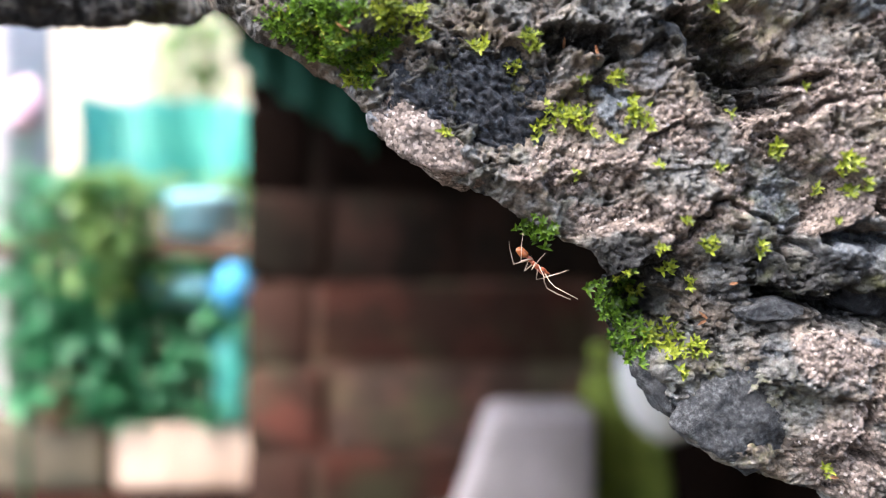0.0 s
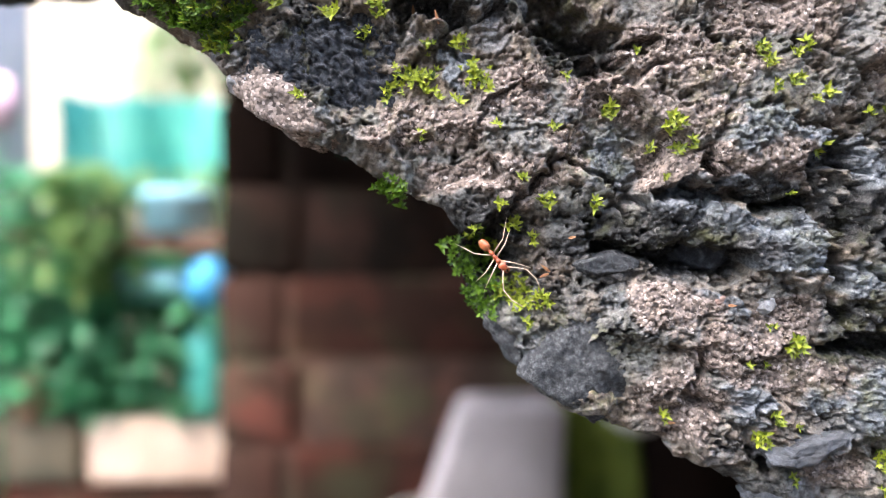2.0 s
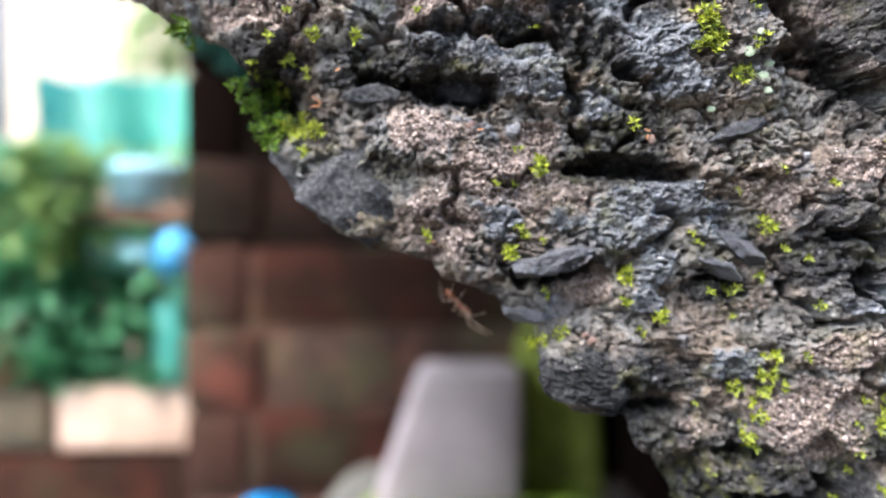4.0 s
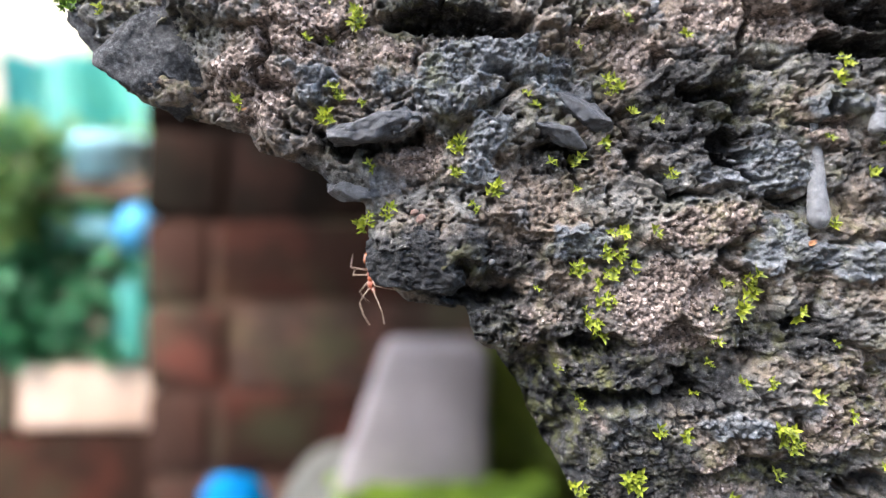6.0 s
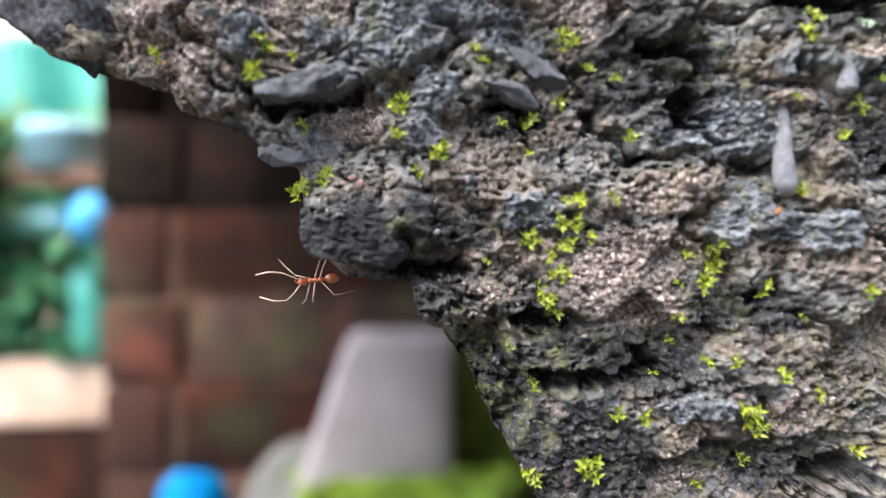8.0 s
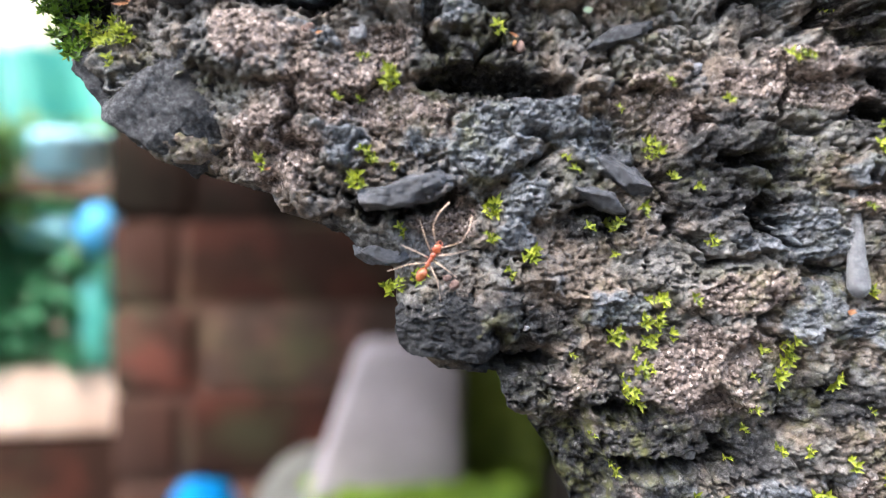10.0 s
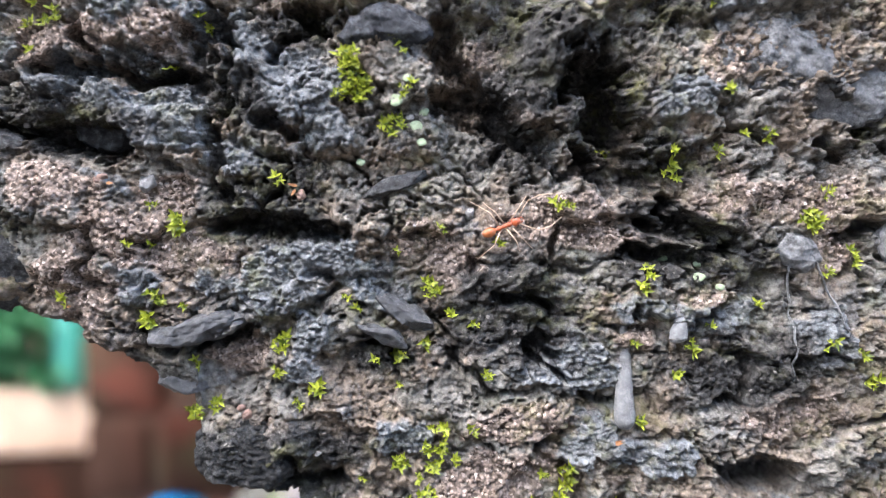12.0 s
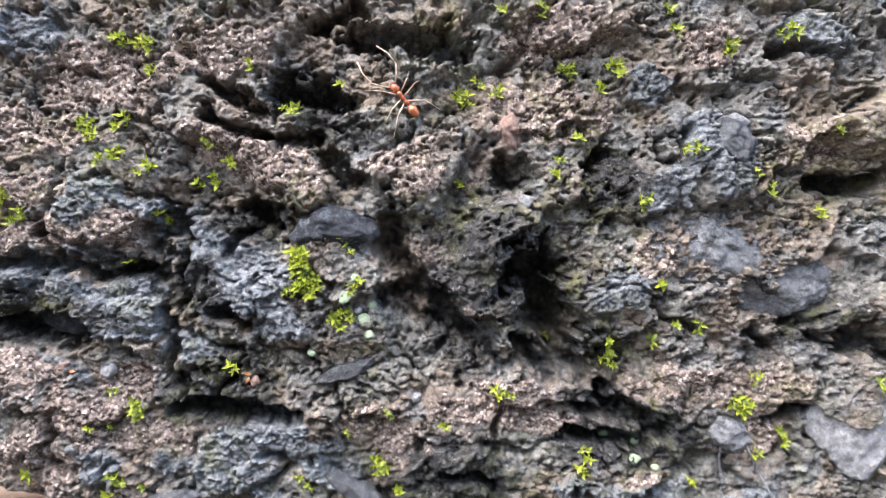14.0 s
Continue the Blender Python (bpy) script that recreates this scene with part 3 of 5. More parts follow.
def face_height(u, v):
    """How far the face stands out, without its rounded rim."""
    wu = u + 1.7 * layered(u / 7, v / 7, 31, 3, 0.5)
    wv = v + 1.5 * layered(u / 7, v / 7, 41, 3, 0.5)
    jag_u, jag_v = 0.5 * smooth_noise(u / 1.3, v / 1.3, 33), 0.5 * smooth_noise(u / 1.3, v / 1.3, 43)
    h = 1.1 * layered(u / 26, v / 20, 3, 3)
    for cu, cv, a, b, tall in SWELLS:
        h = h + tall * (1 - step(0.55, 1.0, np.hypot((wu - cu) / a, (wv - cv) / b)))
    ragged = layered(u / 4.5, v / 4.0, 61, 5, 0.62)
    sand = step(0.36, 0.56, patches(wu, wv, SAND) + 0.16 * ragged)
    flake = step(0.40, 0.50, patches(wu, wv, FLAKES) + 0.17 * ragged) * (1 - 0.7 * sand)
    # broken blocks, each with its own tilt, the lower edge mostly standing out
    f1, f2, mark, ox, oy = cells((wu + jag_u) / 11.5, (wv + jag_v) / 9, 5)
    turn = (mark * 37.0) % 1.0
    h = h + (mark - 0.5) * 3.0 * step(0.0, 0.2, f2 - f1) + (turn - 0.5) * 3.2 * ox + (0.5 - 1.9 * ((mark * 91.0) % 1.0)) * oy
    h = h - 2.6 * (1 - step(0.0, 0.16, f2 - f1)) * step(0.1, 0.7, layered(u / 11, v / 9, 7, 2))
    # layers that flake off, and the flakes themselves
    rough = step(-0.35, 0.35, layered(u / 15 + 3, v / 11, 27, 3)) * (1 - 0.65 * sand)
    h = h + (0.12 + 0.75 * rough) * shingled(u, v, 11.0, 6.5, 101) + (0.04 + 0.2 * rough) * shingled(u, v, 4.2, 2.5, 111)
    h = h + flake * (0.75 + 0.45 * shingled(u, v, 5.0, 3.6, 121)) + 0.45 * sand
    plate = step(-0.25, 0.45, layered(u / 13 + 5, v / 8, 23, 3))
    calm = (1 - 0.5 * sand) * (0.3 + 0.7 * plate) * (1 - 0.72 * flake)
    f1, f2, mark, ox, oy = cells((wu + jag_u) / 4.1, (wv + jag_v) / 3.4, 9)
    h = h + (0.2 + 0.42 * calm) * ((mark - 0.5) * 1.15 * step(0.0, 0.25, f2 - f1) - 0.6 * oy * ((mark * 53.0) % 1.0) + 0.8 * ox * ((mark * 29.0) % 1.0 - 0.5))
    # crumbling crust with pits
    n = layered(u / 2.7, v / 2.2, 51, 5, 0.62)
    h = h + calm * 0.28 * n - (0.12 + 0.88 * calm) * 5.5 * np.clip(layered(u / 2.3 + 9, v / 1.8, 55, 4, 0.62) - 0.38, 0, 0.35)
    f1, f2, mark, ox, oy = cells((u + 0.3 * n) / 1.6, v / 1.3, 19)
    h = h + (0.05 + 0.2 * calm) * ((mark - 0.5) * 0.45 * step(0.0, 0.25, f2 - f1) - 0.8 * np.clip(f1 - 0.42, 0, 1))
    # grains
    f1, f2, mark, ox, oy = cells(u / 0.85, v / 0.8, 15)
    h = h + (0.05 + 0.16 * sand) * (0.6 - f1) * 1.2 + (mark - 0.5) * (0.05 + 0.12 * sand) * step(0.0, 0.3, f2 - f1)
    f1, f2, mark, ox, oy = cells(u / 0.47, v / 0.44, 25)
    h = h + (0.34 + 0.4 * calm) * (0.36 * (0.5 - f1) + (mark - 0.5) * 0.2 * step(0.0, 0.3, f2 - f1))
    crumb = layered(u / 1.05, v / 0.9, 65, 3, 0.8)
    loose = step(-0.3, 0.5, layered(u / 8 + 4, v / 7, 67, 3)) * (1 - 0.6 * flake)
    h = h + (0.06 + 0.1 * loose) * crumb - (0.5 + 1.6 * loose) * np.clip(layered(u / 1.2 + 5, v / 0.95, 69, 3, 0.7) - 0.36, 0, 0.4)
    dig = np.zeros(u.shape)
    mouths = [layered(u / 3.4 + 7 * k, v / 2.8, 57 + 4 * k, 4, 0.55) for k in range(3)]
    for a, b, c, d, width, depth in HOLLOWS_LEFT + HOLLOWS_RIGHT + CRACKS:
        reach = 4 * width
        spots = np.nonzero((wu > min(a, c) - reach) & (wu < max(a, c) + reach) & (wv > min(b, d) - reach) & (wv < max(b, d) + reach))
        near, _, _ = along(wu[spots], wv[spots], (a, b), (c, d))
        near = near / (width * 1.3)
        down = sum((0.45 + 0.1 * n[spots]) * depth * (1 - step(0.62, 0.84, near + 0.55 * mouth[spots] + 0.12 * k)) for k, mouth in enumerate(mouths))
        dig[spots] = np.maximum(dig[spots], down)
    dig = 8.5 * np.tanh(dig / 8.5)
    return h - dig, sand, flake, dig


FACE = {}


def spread(reach):
    k = np.arange(1, 70)
    d = CELL * 1.11 ** k
    return np.cumsum(d) * reach / d.sum() if d.sum() > reach else np.cumsum(d * (1 + (reach / d.sum() - 1) * (k / 69) ** 6))


def build_rock():
    # fine where the camera passes, coarser towards the ground, the top and the sides
    us = np.concatenate([X0 - spread(360.0)[::-1], np.arange(X0, X1, CELL), X1 + spread(230.0)])
    vs = np.concatenate([Y0 - spread(250.0)[::-1], np.arange(Y0, Y1, CELL), Y1 + spread(230.0)])
    nu, nv = len(us), len(vs)
    u, v = np.meshgrid(us, vs)
    u, v = u.ravel(), v.ravel()
    # signed distance to the rim, positive on the rock
    dist, px, py = np.full(u.shape, 1e9), np.zeros(u.shape), np.zeros(u.shape)
    inside = np.zeros(u.shape, bool)
    shape = OUTLINE + [(900.0, -310.0), (900.0, 900.0), (-420.0, 900.0)]
    for k, a in enumerate(shape):
        b = shape[(k + 1) % len(shape)]
        inside ^= ((a[1] > v) != (b[1] > v)) & (u < (b[0] - a[0]) * (v - a[1]) / (b[1] - a[1] + 1e-12) + a[0])
        if k < len(OUTLINE) - 1:
            d, x, y = along(u, v, a, b)
            near = d < dist
            dist, px, py = np.where(near, d, dist), np.where(near, x, px), np.where(near, y, py)
    d = np.where(inside, dist, -dist)
    ragged = d + 0.7 * layered(u / 5, v / 5, 71, 4, 0.6)
    keep = d > -9
    h, sand, flake, dig = face_height(u, v)
    rim = 3.2
    inner = np.clip(1 - ragged / rim, 0, 1)
    h = h * np.where(d > 0, 1, 0.6) - rim * (1 - np.sqrt(np.clip(1 - inner ** 2, 0, 1))) * 0.9
    over = np.clip(-d, 0, None)
    k = np.where(d < 0, 1.0, 0.0)
    # past the rim the sheet folds back and runs into the depth
    pull = np.clip(over / (dist + 1e-9), 0, 1) * k
    wob = layered(u / 4, v / 4, 81, 3)
    ou, ov = u + (px - u) * pull, v + (py - v) * pull
    inward = 0.95 * over + 0.5 * wob * k
    nx, ny = (px - u) / (dist + 1e-9), (py - v) / (dist + 1e-9)
    ou, ov = ou + nx * inward * k, ov + ny * inward * k
    h = h - over * 2.2
    FACE.update(us=us, vs=vs, h=np.where(d > 0, h, -4.0).reshape(nv, nu))
    far_left = 1 - step(-44, -24, u)
    h = h - 30 * far_left
    # hollows run upwards under their upper lip, and steep sides crumble across the slope
    steep = 0.1 + 0.9 * step(0.3, 2.5, dig)
    ou = ou + steep * (0.45 * smooth_noise(v / 0.9, h / 0.8, 83) + 0.25 * smooth_noise(v / 0.45 + 7, h / 0.4, 85))
    ov = ov + 0.08 * dig + steep * (0.4 * smooth_noise(u / 0.9, h / 0.8, 87) + 0.22 * smooth_noise(u / 0.45 + 7, h / 0.4, 89))
    ov = ov + 9.0 * far_left
    co = np.stack([ou / 1000, (face_y(ou, ov) - h) / 1000, BASE + ov / 1000], 1)
    number = np.full(u.shape, -1, np.int64)
    grid = np.arange(nu * nv).reshape(nv, nu)
    quads = np.stack([grid[:-1, :-1], grid[:-1, 1:], grid[1:, 1:], grid[1:, :-1]], -1).reshape(-1, 4)
    quads = quads[keep[quads].all(1)]
    used = np.unique(quads)
    number[used] = np.arange(len(used))
    me = bpy.data.meshes.new("rock")
    me.vertices.add(len(used))
    me.vertices.foreach_set("co", co[used].astype(np.float32).ravel())
    q = number[quads].astype(np.int32)
    me.loops.add(q.size)
    me.loops.foreach_set("vertex_index", q.ravel())
    me.polygons.add(len(q))
    me.polygons.foreach_set("loop_start", np.arange(0, q.size, 4, dtype=np.int32))
    me.update(calc_edges=True)
    me.validate()
    me.shade_smooth()
    crust_shade = step(0.3, 0.7, patches(u, v, CRUST_SHADE) + 0.22 * layered(u / 5, v / 4, 95, 4, 0.6))
    algae = np.clip(layered(u / 18, v / 14, 91, 3) * 0.8 + step(60, 130, u) * 0.2 + (1 - step(-40, 10, v)) * 0.25, 0, 1)
    for name, values in (("sand", sand), ("flake", flake), ("crust_shade", crust_shade), ("algae", algae)):
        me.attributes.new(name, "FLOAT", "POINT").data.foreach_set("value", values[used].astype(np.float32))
    me.materials.append(MAT_ROCK)
    return tagged(new("rock_wall", me), "rough blackened mortar and stone wall edge with moss", "rock wall", kind="structure")


rock = build_rock()


def surface(u, v):
    """How far the face stands out at one spot."""
    i, j = int(np.searchsorted(FACE["us"], u)), int(np.searchsorted(FACE["vs"], v))
    near = FACE["h"][max(j - 3, 0):j + 4, max(i - 3, 0):i + 4]
    return float(0.4 * near.mean() + 0.6 * near.max())


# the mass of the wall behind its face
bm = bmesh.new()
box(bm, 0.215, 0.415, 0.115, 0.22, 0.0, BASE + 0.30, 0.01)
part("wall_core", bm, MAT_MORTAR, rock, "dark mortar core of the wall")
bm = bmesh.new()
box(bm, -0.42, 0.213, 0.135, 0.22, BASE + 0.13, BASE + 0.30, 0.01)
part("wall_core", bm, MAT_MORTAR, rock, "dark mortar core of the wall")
# Vault, side and back are added to block skylight; black stands for shade.
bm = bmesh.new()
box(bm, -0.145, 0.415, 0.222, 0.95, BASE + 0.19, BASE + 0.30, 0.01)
part("shade_vault", bm, MAT_DEEP_SHADE_BRICK, rock, "vault added over the pier to block skylight, coloured black as shade")
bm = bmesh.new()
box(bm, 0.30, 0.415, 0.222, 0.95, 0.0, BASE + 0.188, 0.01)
part("shade_side_wall", bm, MAT_DEEP_SHADE_BRICK, rock, "added side of the hollow, its shade put into the black colour")
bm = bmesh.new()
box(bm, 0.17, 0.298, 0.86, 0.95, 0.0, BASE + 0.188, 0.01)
part("shade_back_wall", bm, MAT_DEEP_SHADE_BRICK, rock, "added back of the hollow, black in place of deep shade")


# ---- stones set in the face ----
def stone(u, v, a, b, thick, turn, proud, mat, label, seed, facets=16, detail=5, ridges=0.0):
    """A broken stone bounded by random facets, sunk into the face."""
    rng = random.Random(seed)
    planes = []
    for k in range(facets):
        n = Vector((rng.gauss(0, 1), rng.gauss(0, 1), rng.gauss(0, 1))).normalized()
        planes.append((n, rng.uniform(0.72, 0.95)))
    planes.append((Vector((rng.uniform(-0.15, 0.15), -1, rng.uniform(-0.15, 0.15))).normalized(), 0.8))
    bm = bmesh.new()
    for vert in ball(bm, (0, 0, 0), (1, 1, 1), None, detail):
        c = vert.co.normalized()
        r = 1.15
        for n, d in planes:
            k = c.dot(n)
            if k > 0.05:
                r = min(r, d / k)
        c = c * r
        p = Vector((c.x * a, c.y * thick, c.z * b))
        small = min(a, b, 2.0) / 2.0
        p += noise.noise_vector(p / 2.0 + Vector((0, seed, 0))) * 0.5 * small
        p += noise.noise_vector(p / 0.6 + Vector((0, 0, seed))) * 0.24 * small
        if ridges:
            q = p + noise.noise_vector(p / 1.6) * 0.8
            p.y += ridges * (0.6 * noise.noise(Vector((q.x / 1.5, 0, q.z / 0.8 + seed))) + 0.7 * noise.noise(Vector((q.x / 0.7, seed, q.z / 0.38))) + 0.4 * noise.noise(q / 0.25))
        vert.co = p / 1000
    ob = part("stone", bm, mat, rock, label)
    if mat == MAT_ROCK:
        ob.data.attributes.new("sand", "FLOAT", "POINT").data.foreach_set("value", np.ones(len(ob.data.vertices), np.float32))
    i, j = int(np.searchsorted(FACE["us"], u)), int(np.searchsorted(FACE["vs"], v))
    level = float(np.clip(FACE["h"][j - 8:j + 9, i - 8:i + 9].mean(), -1.6, 2.5))
    place = spot(u, v, level + 0.9 * proud + 0.35 - 0.8 * thick)
    ob.matrix_world = Matrix.Translation(place) @ pose(0, 0, 0, 0, -turn, 0)
    return ob


stone(8.6, 56.0, 12.0, 9.6, 4.0, -32, 1.3, MAT_SLATE, "dark slate slab with fine ridges", 1, 12, 6, 1.15)
stone(2.0, 50.4, 9.5, 3.7, 3.4, -34, 1.9, MAT_ROCK, "pale sandy stone along the edge", 2)
stone(-3.3, 54.2, 2.6, 2.4, 2.2, 0, 1.2, MAT_PALE_STONE, "small whitish stone", 3, 12, 4)
stone(45.3, 14.4, 9.2, 10.0, 5.0, 20, 2.0, MAT_GREY_STONE, "smooth dark grey stone at the edge", 4, 12, 6)
stone(75.2, 3.0, 7.6, 1.9, 3.0, 11, 2.0, MAT_WET_STONE, "slanting grey flake of stone", 5)
stone(100.0, 2.0, 4.4, 1.3, 2.4, -24, 1.8, MAT_WET_STONE, "small slanting flake of stone", 6)
stone(103.0, 5.0, 5.8, 1.6, 2.6, -30, 1.4, MAT_WET_STONE, "slanting dark flake of stone", 7)
stone(71.5, -5.6, 4.4, 1.5, 2.6, -10, 1.4, MAT_WET_STONE, "small grey flake at the edge", 8)
stone(157.5, 39.0, 15.0, 8.0, 3.4, -8, 0.9, MAT_BLUE_STONE, "flat grey stone with pale patches", 12, 12, 6, 0.3)
stone(101.5, 42.7, 6.6, 2.8, 2.8, -5, 2.2, MAT_SLATE, "rounded dark slate", 13, 24)
stone(178.5, 13.5, 8.6, 7.4, 4.0, 15, 1.6, MAT_PALE_STONE, "pale bluish stone", 15, 14, 5)
stone(33.6, 64.2, 2.8, 2.4, 2.4, 0, 0.8, MAT_GREY_STONE, "small lichen-grey lump", 16, 14, 5)
stone(47.2, 28.2, 5.0, 1.8, 2.6, 4, 1.6, MAT_GREY_STONE, "small grey lump under a crack", 17)
stone(34.0, 17.2, 1.8, 5.4, 2.6, 30, -0.6, MAT_GREY_STONE, "smooth grey stone below the moss", 18)
stone(80.8, -15.2, 6.4, 5.8, 4.4, -12, 0.7, MAT_BLACK_STONE, "black ridged block at the edge", 38, 9, 6, 0.6)
stone(62.0, 30.3, 4.6, 2.7, 3.4, -16, -1.2, MAT_SLATE, "dark smooth wedge of stone in a crack", 32, 10, 5)
stone(102.6, 22.4, 5.6, 1.1, 2.2, 24, 1.2, MAT_GREY_STONE, "smooth rounded grey rim of a lump", 33, 20, 5)
stone(155.8, 53.2, 3.0, 4.2, 3.2, 20, 0.9, MAT_WET_STONE, "dark bluish pointed stone", 34, 10, 5, 0.3)
stone(156.2, 56.6, 2.0, 1.5, 1.8, 10, 1.7, MAT_PALE_STONE, "pale chipped stone tip", 35, 12, 4)
stone(157.2, 13.0, 3.2, 2.0, 2.2, -32, 1.2, MAT_BLUE_STONE, "small smooth slanting stone", 36, 10, 5)
stone(125.4, 55.6, 1.7, 2.6, 1.8, 12, 0.8, MAT_PINK, "pinkish worn pebble", 37, 16, 4)
for su, sv, size, seed in ((112.3, 18.3, 0.9, 41), (91.0, -15.6, 0.5, 42), (114.2, -33.6, 1.3, 43), (68.7, 22.8, 1.3, 44), (104.3, 31.1, 0.6, 45), (127.8, 46.3, 1.2, 46), (52.0, 30.9, 0.5, 47)):
    stone(su, sv, size, size * 0.8, size, 30, 0.55, MAT_PALE_STONE, "small whitish crumb of stone", seed, 12, 4)


def drop_pebble(u, v, wide, long, label, seed):
    """A glossy drop-shaped pebble that hangs upright, thin above and round below."""
    bm = bmesh.new()
    points, radii = [], []
    for k in range(41):
        t = (k / 40) ** 1.5
        r = math.sqrt(max(0.0, 1 - (1 - t / 0.12) ** 2)) if t < 0.12 else 1 - 0.7 * ((t - 0.12) / 0.88)
        points.append(Vector((0.5 * wide * noise.noise(Vector((t * 1.7, seed, 0))) + 0.4 * wide * t, 0, long * (2 * t - 1))) / 1000)
        radii.append(max(0.04, wide * r) / 1000)
    tube(bm, points, radii, 20)
    for vert in bm.verts:
        vert.co.y *= 0.8
        vert.co += noise.noise_vector(vert.co * 1500) * 0.00008
    ob = part("pebble", bm, MAT_PEBBLE, rock, label)
    ob.location = spot(u, v, max(surface(u, v + k * long / 2) for k in (-1, 0, 1)) - 0.25 * wide)
    ob.rotation_euler = (radians(-9), 0, 0)
    return ob


drop_pebble(133.4, -4.0, 1.5, 7.4, "long glossy grey drop-shaped pebble", 10)
drop_pebble(140.2, 3.4, 1.3, 2.6, "short pale drop-shaped pebble", 11)


# dried silvery trails down the face
def trail(marks, label):
    path = []
    for (a, b), (c, d) in zip(marks, marks[1:]):
        for k in range(6):
            u, v = a + (c - a) * k / 6, b + (d - b) * k / 6
            u += 0.35 * noise.noise(Vector((v * 0.6, u, 0)))
            path.append(spot(u, v, surface(u, v) - 0.02))
    bm = bmesh.new()
    tube(bm, path, [0.00016 + 0.00008 * noise.noise(Vector((k * 0.7, 0, 3))) for k in range(len(path))], 6)
    thing("trail", bm, MAT_PEBBLE, label, "trail", "dried trails on the rock")


trail([(154.4, 14.2), (156.1, 11.1), (157.1, 0.8), (157.5, -6.5)], "thin silvery dried trail down the rock")
trail([(157.2, 14.6), (158.7, 13.0), (161.3, 7.9), (164.5, 0.7)], "thin pale slanting dried trail on the rock")
for su, sv, size, seed in ((80.3, -8.6, 0.6, 20), (81.2, -9.6, 0.7, 21), (62.5, 23.4, 0.8, 22), (89.4, 21.0, 0.8, 24), (159.0, 33.6, 0.7, 25)):
    stone(su, sv, size, size * 0.85, size, 30, 0.45, MAT_PINK, "small pinkish stone grain", seed, 14, 4)


# ---- moss ----
def leaf(bm, root, way, up, length, width, curl):
    """One pointed, folded leaf."""
    side = way.cross(up).normalized()
    spine, left, right = [], [], []
    for k in range(4):
        t = k / 3
        c = root + way * (length * t) + up * (curl * length * t * t)
        w = width * (0.55, 1.0, 0.7, 0.03)[k]
        spine.append(bm.verts.new(c))
        left.append(bm.verts.new(c + side * w + up * w * 0.5))
        right.append(bm.verts.new(c - side * w + up * w * 0.5))
    for k in range(3):
        bm.faces.new((spine[k], spine[k + 1], left[k + 1], left[k]))
        bm.faces.new((spine[k + 1], spine[k], right[k], right[k + 1]))


def rosette_mesh(rng, mat, name, count=9, lift=0.5):
    bm = bmesh.new()
    start = rng.uniform(0, 6.28)
    for k in range(count):
        a = start + 2.4 * k + rng.uniform(-0.2, 0.2)
        rise = lift * (0.35 + 0.9 * k / count)
        way = Vector((math.cos(a), math.sin(a), rise)).normalized()
        up = Vector((-math.cos(a) * rise, -math.sin(a) * rise, 1.0)).normalized()
        n = rng.uniform(0.75, 1.1) * (1.0 - 0.35 * k / count)
        leaf(bm, Vector((0, 0, 0.12 * k / count)), way, up, n, 0.19 * n ** 0.5, rng.uniform(0.05, 0.4))
    for v in bm.verts:
        v.co *= 0.001
    return mesh_of(name, bm, mat)


def clump(u, v, radius, rng, meshes, label, spread=1.0, count=None, lift=0.25, scale=1.0):
    """A little clump of rosettes growing on the face."""
    base = spot(u, v, surface(u, v))
    ob = tagged(new("moss_tuft"), label, "moss", "moss tufts on the rock")
    ob.location = base
    n = count or max(2, min(11, round(radius * radius * 4.2)))
    for k in range(n):
        r = 0 if n == 1 else radius * 0.95 * math.sqrt((k + 0.3) / n) * spread
        a = 2.4 * k + rng.uniform(-0.5, 0.5)
        du, dv = r * math.cos(a), r * math.sin(a)
        size = scale * (0.85 + 0.42 * radius) * rng.uniform(0.5, 1.2)
        shoot = new("rosette", meshes[rng.randrange(len(meshes))])
        shoot.parent = ob
        p = spot(u + du, v + dv, surface(u + du, v + dv) + lift) - base
        out = Vector((rng.uniform(-0.45, 0.45), -1.0, rng.uniform(-0.1, 0.75)))
        shoot.matrix_local = Matrix.Translation(p) @ out.to_track_quat("Z", "Y").to_matrix().to_4x4() @ pose(0, 0, 0, 0, 0, rng.uniform(0, 360)) @ Matrix.Scale(size, 4)
    return ob


TUFTS_EDGE = [
    (4.4, 51.6, 0.7), (8.9, 63.4, 1.1), (1.5, 64.6, 1.1), (-3.0, 65.7, 1.6), (0.8, 67.1, 1.4), (36.7, 19.9, 0.9), (36.9, 22.6, 1.2), (35.0, 23.0, 1.4), (33.5, 24.5, 1.4), (36.0, 25.3, 1.4), (31.4, 30.6, 1.2), (37.3, 32.2, 0.9), (28.7, 32.9, 1.1), (34.6, 34.0, 1.1), (32.3, 36.7, 0.9), (35.2, 40.0, 0.5), (21.6, 46.4, 0.9), (31.7, 47.1, 0.5), (26.4, 51.2, 0.9), (23.5, 51.9, 0.9), (16.5, 52.2, 0.9), (30.4, 52.8, 0.9), (28.6, 53.4, 1.1), (21.2, 53.9, 1.0), (20.1, 54.9, 1.2), (17.9, 55.3, 0.9), (22.2, 58.2, 1.0), (26.6, 58.8, 1.2), (13.5, 60.6, 1.0), (15.5, 63.7, 1.6),
]
